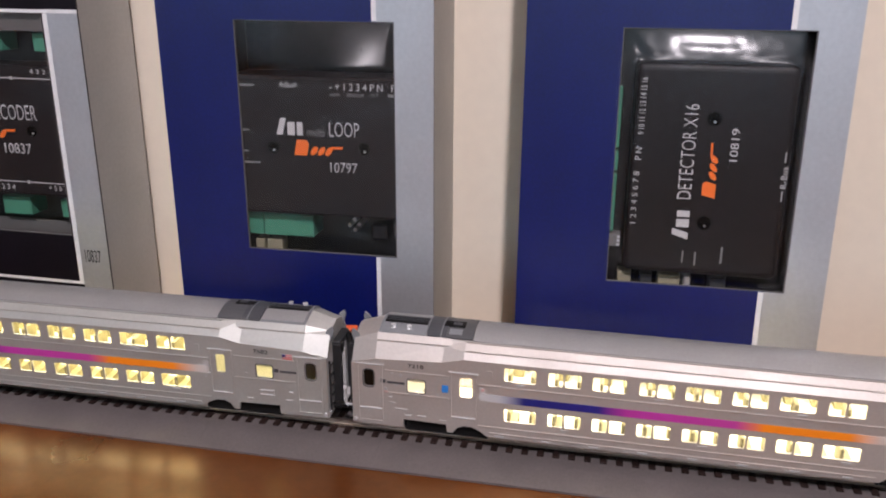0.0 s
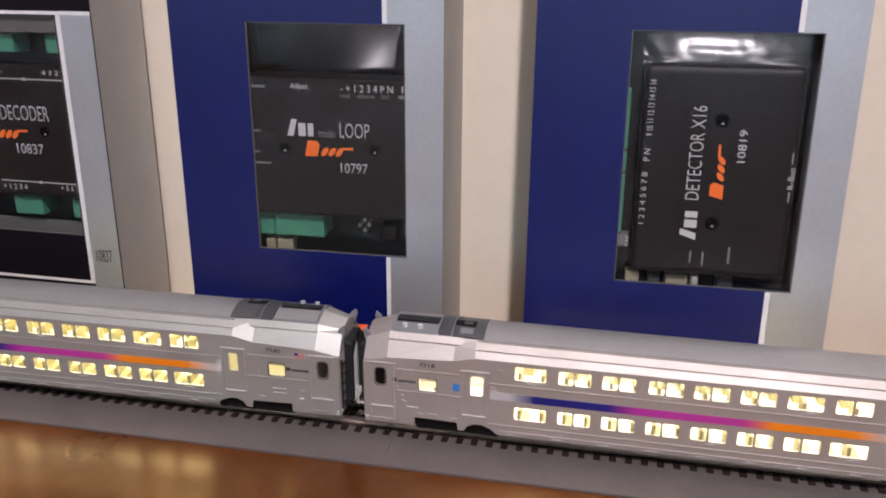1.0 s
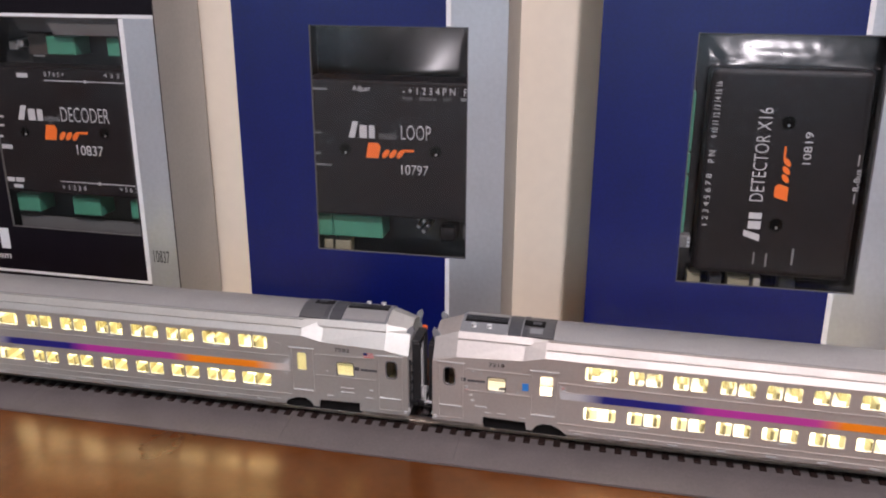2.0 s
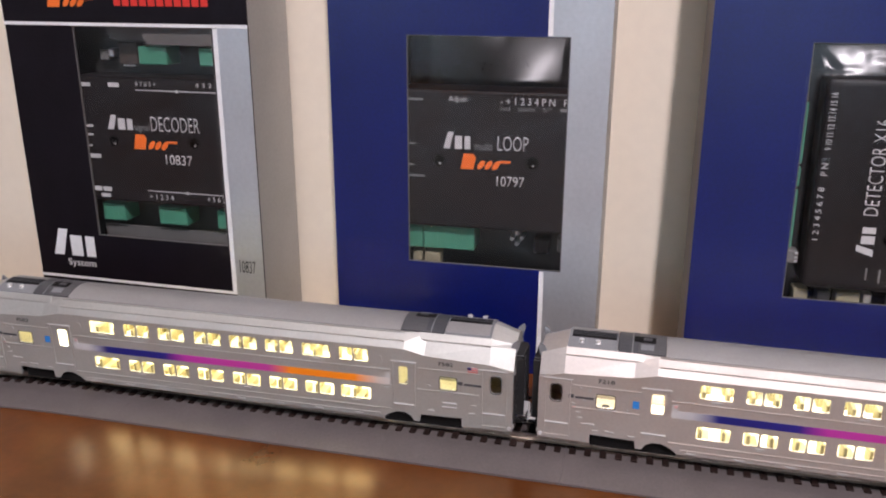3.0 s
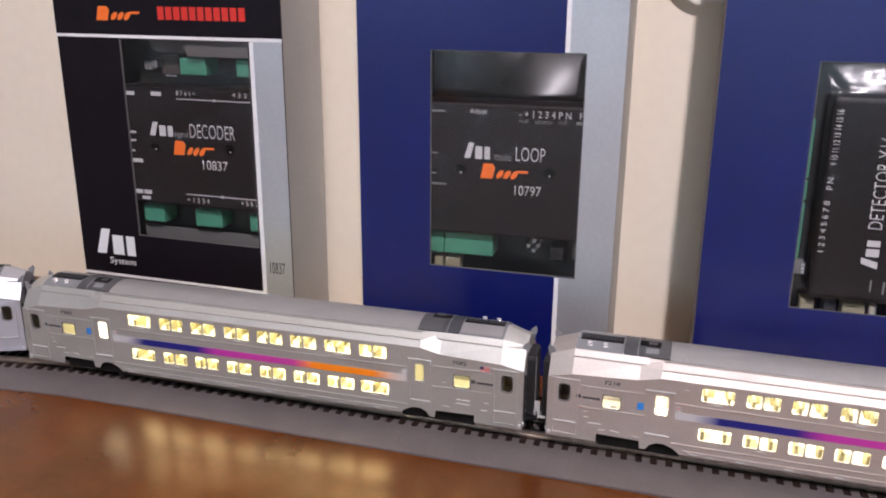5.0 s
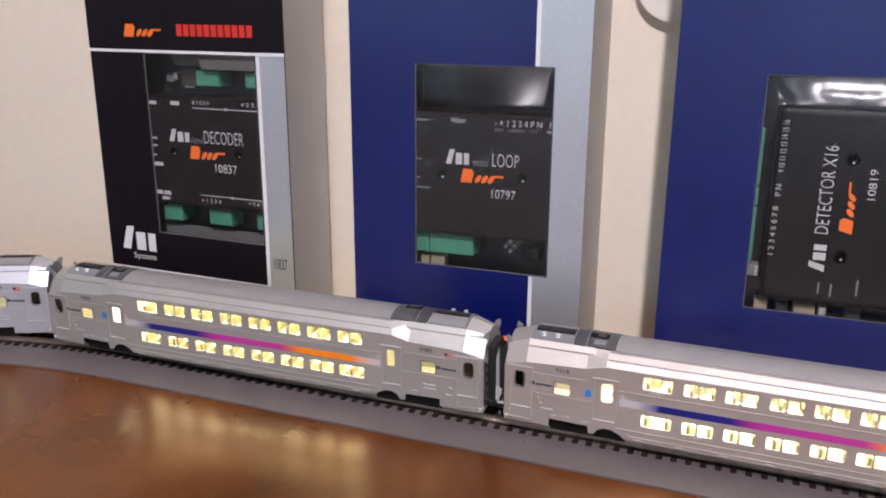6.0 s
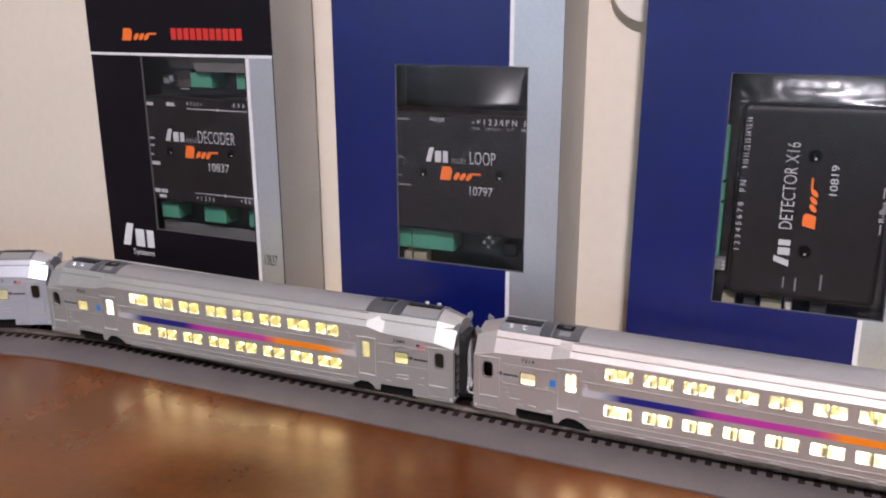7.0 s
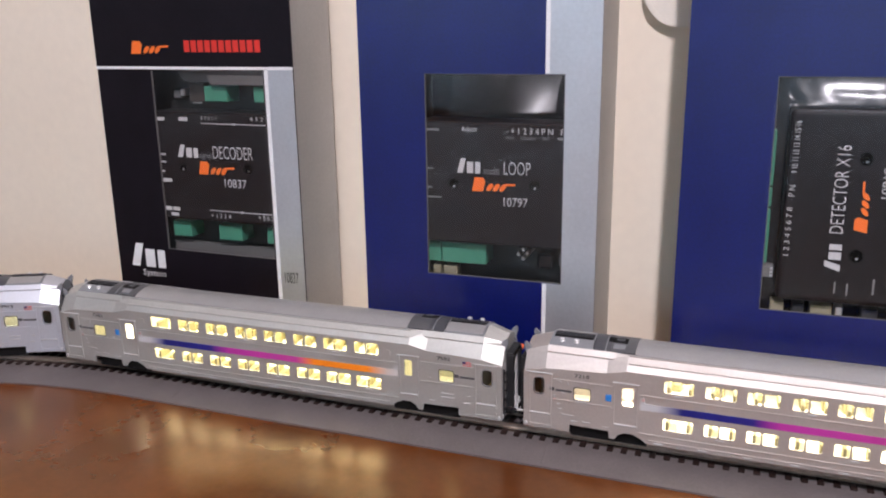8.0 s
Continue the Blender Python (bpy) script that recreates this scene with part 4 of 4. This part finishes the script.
        piece("diaphragm", sheet(rounded(half - 0.0062, 0.0175, half + 0.0062, 0.0472, 0.0010, 3), [rounded(half - 0.0036, 0.0190, half + 0.0036, 0.0450, 0.0008, 3)], a, b, axis="x"), DASH, text="pale grey gangway plate")
        a, b = fx(-0.0042, 0.0)
        for y in (half - 0.0082, half + 0.0064):
            piece("gangway_post", cuboid(a, b, y, y + 0.0018, 0.0172, 0.0478, 0.0003), RUBBER, text="black upright gangway post")
        a, b = fx(-0.0052, 0.0)
        piece("gangway_sill", cuboid(a, b, half - 0.0062, half + 0.0062, 0.0160, 0.0176, 0.0003), DASH, text="pale grey gangway sill")
        a, b = fx(-0.0038, 0.0004)
        piece("gangway_hood", cuboid(a, b, half - 0.0080, half + 0.0080, 0.0476, 0.0492, 0.0004), RUBBER)
        for y in (0.0055, W - 0.0055):
            for k in range(5):
                a, b = fx(-0.0010, -0.0004)
                piece("ladder_rung", cuboid(a, b, y - 0.0026, y + 0.0026, 0.0180 + k * 0.0052, 0.0185 + k * 0.0052), RUBBER)
            a, b = fx(-0.0010, 0.0)
            piece("ladder_rail", cuboid(a, b, y - 0.0030, y - 0.0025, 0.0150, 0.0420), RUBBER)
        for y, z in ((half - 0.0075, 0.0145), (half + 0.0078, 0.0150), (half + 0.0100, 0.0175)):
            a, b = fx(-0.0058, 0.002)
            piece("cable", rod((a + b) / 2, y, z, 0.0007, b - a, "x", 8), UNDER)
        for y in (half - 0.0085, half + 0.0085):
            a, b = fx(-0.0030, 0.0)
            piece("buffer_pad", rod((a + b) / 2, y, 0.0150, 0.0013, 0.0030, "x", 12), UNDER)
        a, b = fx(-0.0062, 0.004)
        piece("coupler", cuboid(a, b, half - 0.002, half + 0.002, 0.0135, 0.0165, 0.0005), UNDER)
        if not flip:
            piece("hose", rod(-0.0050, 0.0055, 0.0225, 0.0006, 0.009, "z", 8), DASH)
            piece("hose", rod(-0.0035, 0.0055, 0.0185, 0.0006, 0.0035, "x", 8), DASH)
        for y in (0.0020, W - 0.0020):
            a, b = fx(-0.0006, 0.0)
            piece("marker_lamp", rod((a + b) / 2, y, 0.0152, 0.0008, 0.0008, "x", 10), DASH)
        # bogie
        c = L - 0.0445 if flip else 0.0445
        bogie = piece("bogie", cuboid(c - 0.0200, c + 0.0200, 0.0030, 0.0046, 0.0094, 0.0165, 0.0008), UNDER, text="black plastic bogie")
        part("side_frame", cuboid(c - 0.0200, c + 0.0200, W - 0.0046, W - 0.0030, 0.0094 - ZR, 0.0165 - ZR, 0.0008), UNDER, bogie)
        part("bolster", cuboid(c - 0.006, c + 0.006, 0.0046, W - 0.0046, 0.0135 - ZR, 0.0180 - ZR), UNDER, bogie)
        for dx in (-0.0145, 0.0145):
            part("axle", rod(c + dx, half, 0.0054, 0.0010, W - 0.0092, "y", 10), METAL, bogie)
            for y in (half - 0.0085, half + 0.0085):
                part("wheel", rod(c + dx, y, 0.0054, 0.0054, 0.0026, "y", 24), DARKGREY, bogie)

    # inside
    piece("underframe", cuboid(0.0660, L - 0.0660, 0.0012, W - 0.0012, 0.0136, 0.0150), UNDER)
    for a, b in ((0.0012, 0.0660), (L - 0.0660, L - 0.0012)):
        piece("end_deck", cuboid(a, b, 0.0012, W - 0.0012, 0.0178, 0.0186), INTERIOR)
    piece("lower_floor", cuboid(0.0668, L - 0.0668, 0.0012, W - 0.0012, 0.0160, 0.0168), INTERIOR)
    piece("upper_floor", cuboid(0.0600, L - 0.0600, 0.0012, W - 0.0012, 0.0322, 0.0332), INTERIOR)
    for a in (0.0600, L - 0.0608, 0.0160, L - 0.0168):
        piece("bulkhead", cuboid(a, a + 0.0008, 0.0012, W - 0.0012, 0.0190, 0.0462 if a < 0.02 or a > L - 0.02 else 0.0505), INTERIOR)
    glow_mat = GLOWS[lamp_kind]
    for a, b in ((0.0660, 0.0960), (0.1010, 0.1260), (0.1330, 0.1500), (0.1570, 0.1820), (0.1880, 0.2270)):
        piece("lamp_strip", cuboid(a, b, 0.0050, W - 0.0050, 0.0312, 0.0320), glow_mat, text="glowing coach ceiling lamp")
        piece("lamp_strip", cuboid(a + 0.001, b + 0.001, 0.0050, W - 0.0050, 0.0500, 0.0506), glow_mat, text="glowing coach ceiling lamp")
    for a, b, m in ((0.0190, 0.0400, END_GLOWS[lamp_kind]), (0.0480, 0.0585, DOOR_GLOW), (L - 0.0580, L - 0.0190, END_GLOWS[lamp_kind])):
        piece("lamp_strip", cuboid(a, b, 0.0050, W - 0.0050, 0.0448, 0.0454), m, text="glowing coach ceiling lamp")
    piece("bulkhead", cuboid(0.0430, 0.0438, 0.0012, W - 0.0012, 0.0190, 0.0462), INTERIOR)
    rng = random.Random(len(number) + int(number))
    for z in (0.0168, 0.0332):
        for k in range(15):
            x = 0.0735 + k * 0.0102 + rng.uniform(-0.0005, 0.0005)
            for y in (0.0022, 0.0225):
                seat = bmesh.new()
                cuboid(x, x + 0.0045, y, y + 0.0095, z, z + 0.0042, 0.0004, seat)
                cuboid(x - 0.0006, x + 0.0010, y, y + 0.0095, z, z + (0.0115 if z > 0.03 else 0.0088), 0.0005, seat)
                piece("seat", seat, SEATCLOTH)
    return car


coach("silver two-deck model coach with lit windows and a colour band", (0.0120, 0.0, ), -0.4, SILVER, "white", "7218", 0.8, 0.983)
coach("silver two-deck model coach with warm lit windows and a colour band", (-0.2955, -0.0042, ), 0.8, GREYSILVER, "warm", "7582", 1.2)
A1 = 25.0
end1 = Vector((-0.3050, 0.0037))
back = end1 - Vector((math.cos(radians(A1)), math.sin(radians(A1)))) * L
coach("pale silver two-deck model coach with lit windows on the bend", (back.x, back.y), A1, COOLSILVER, "warm", "7513")
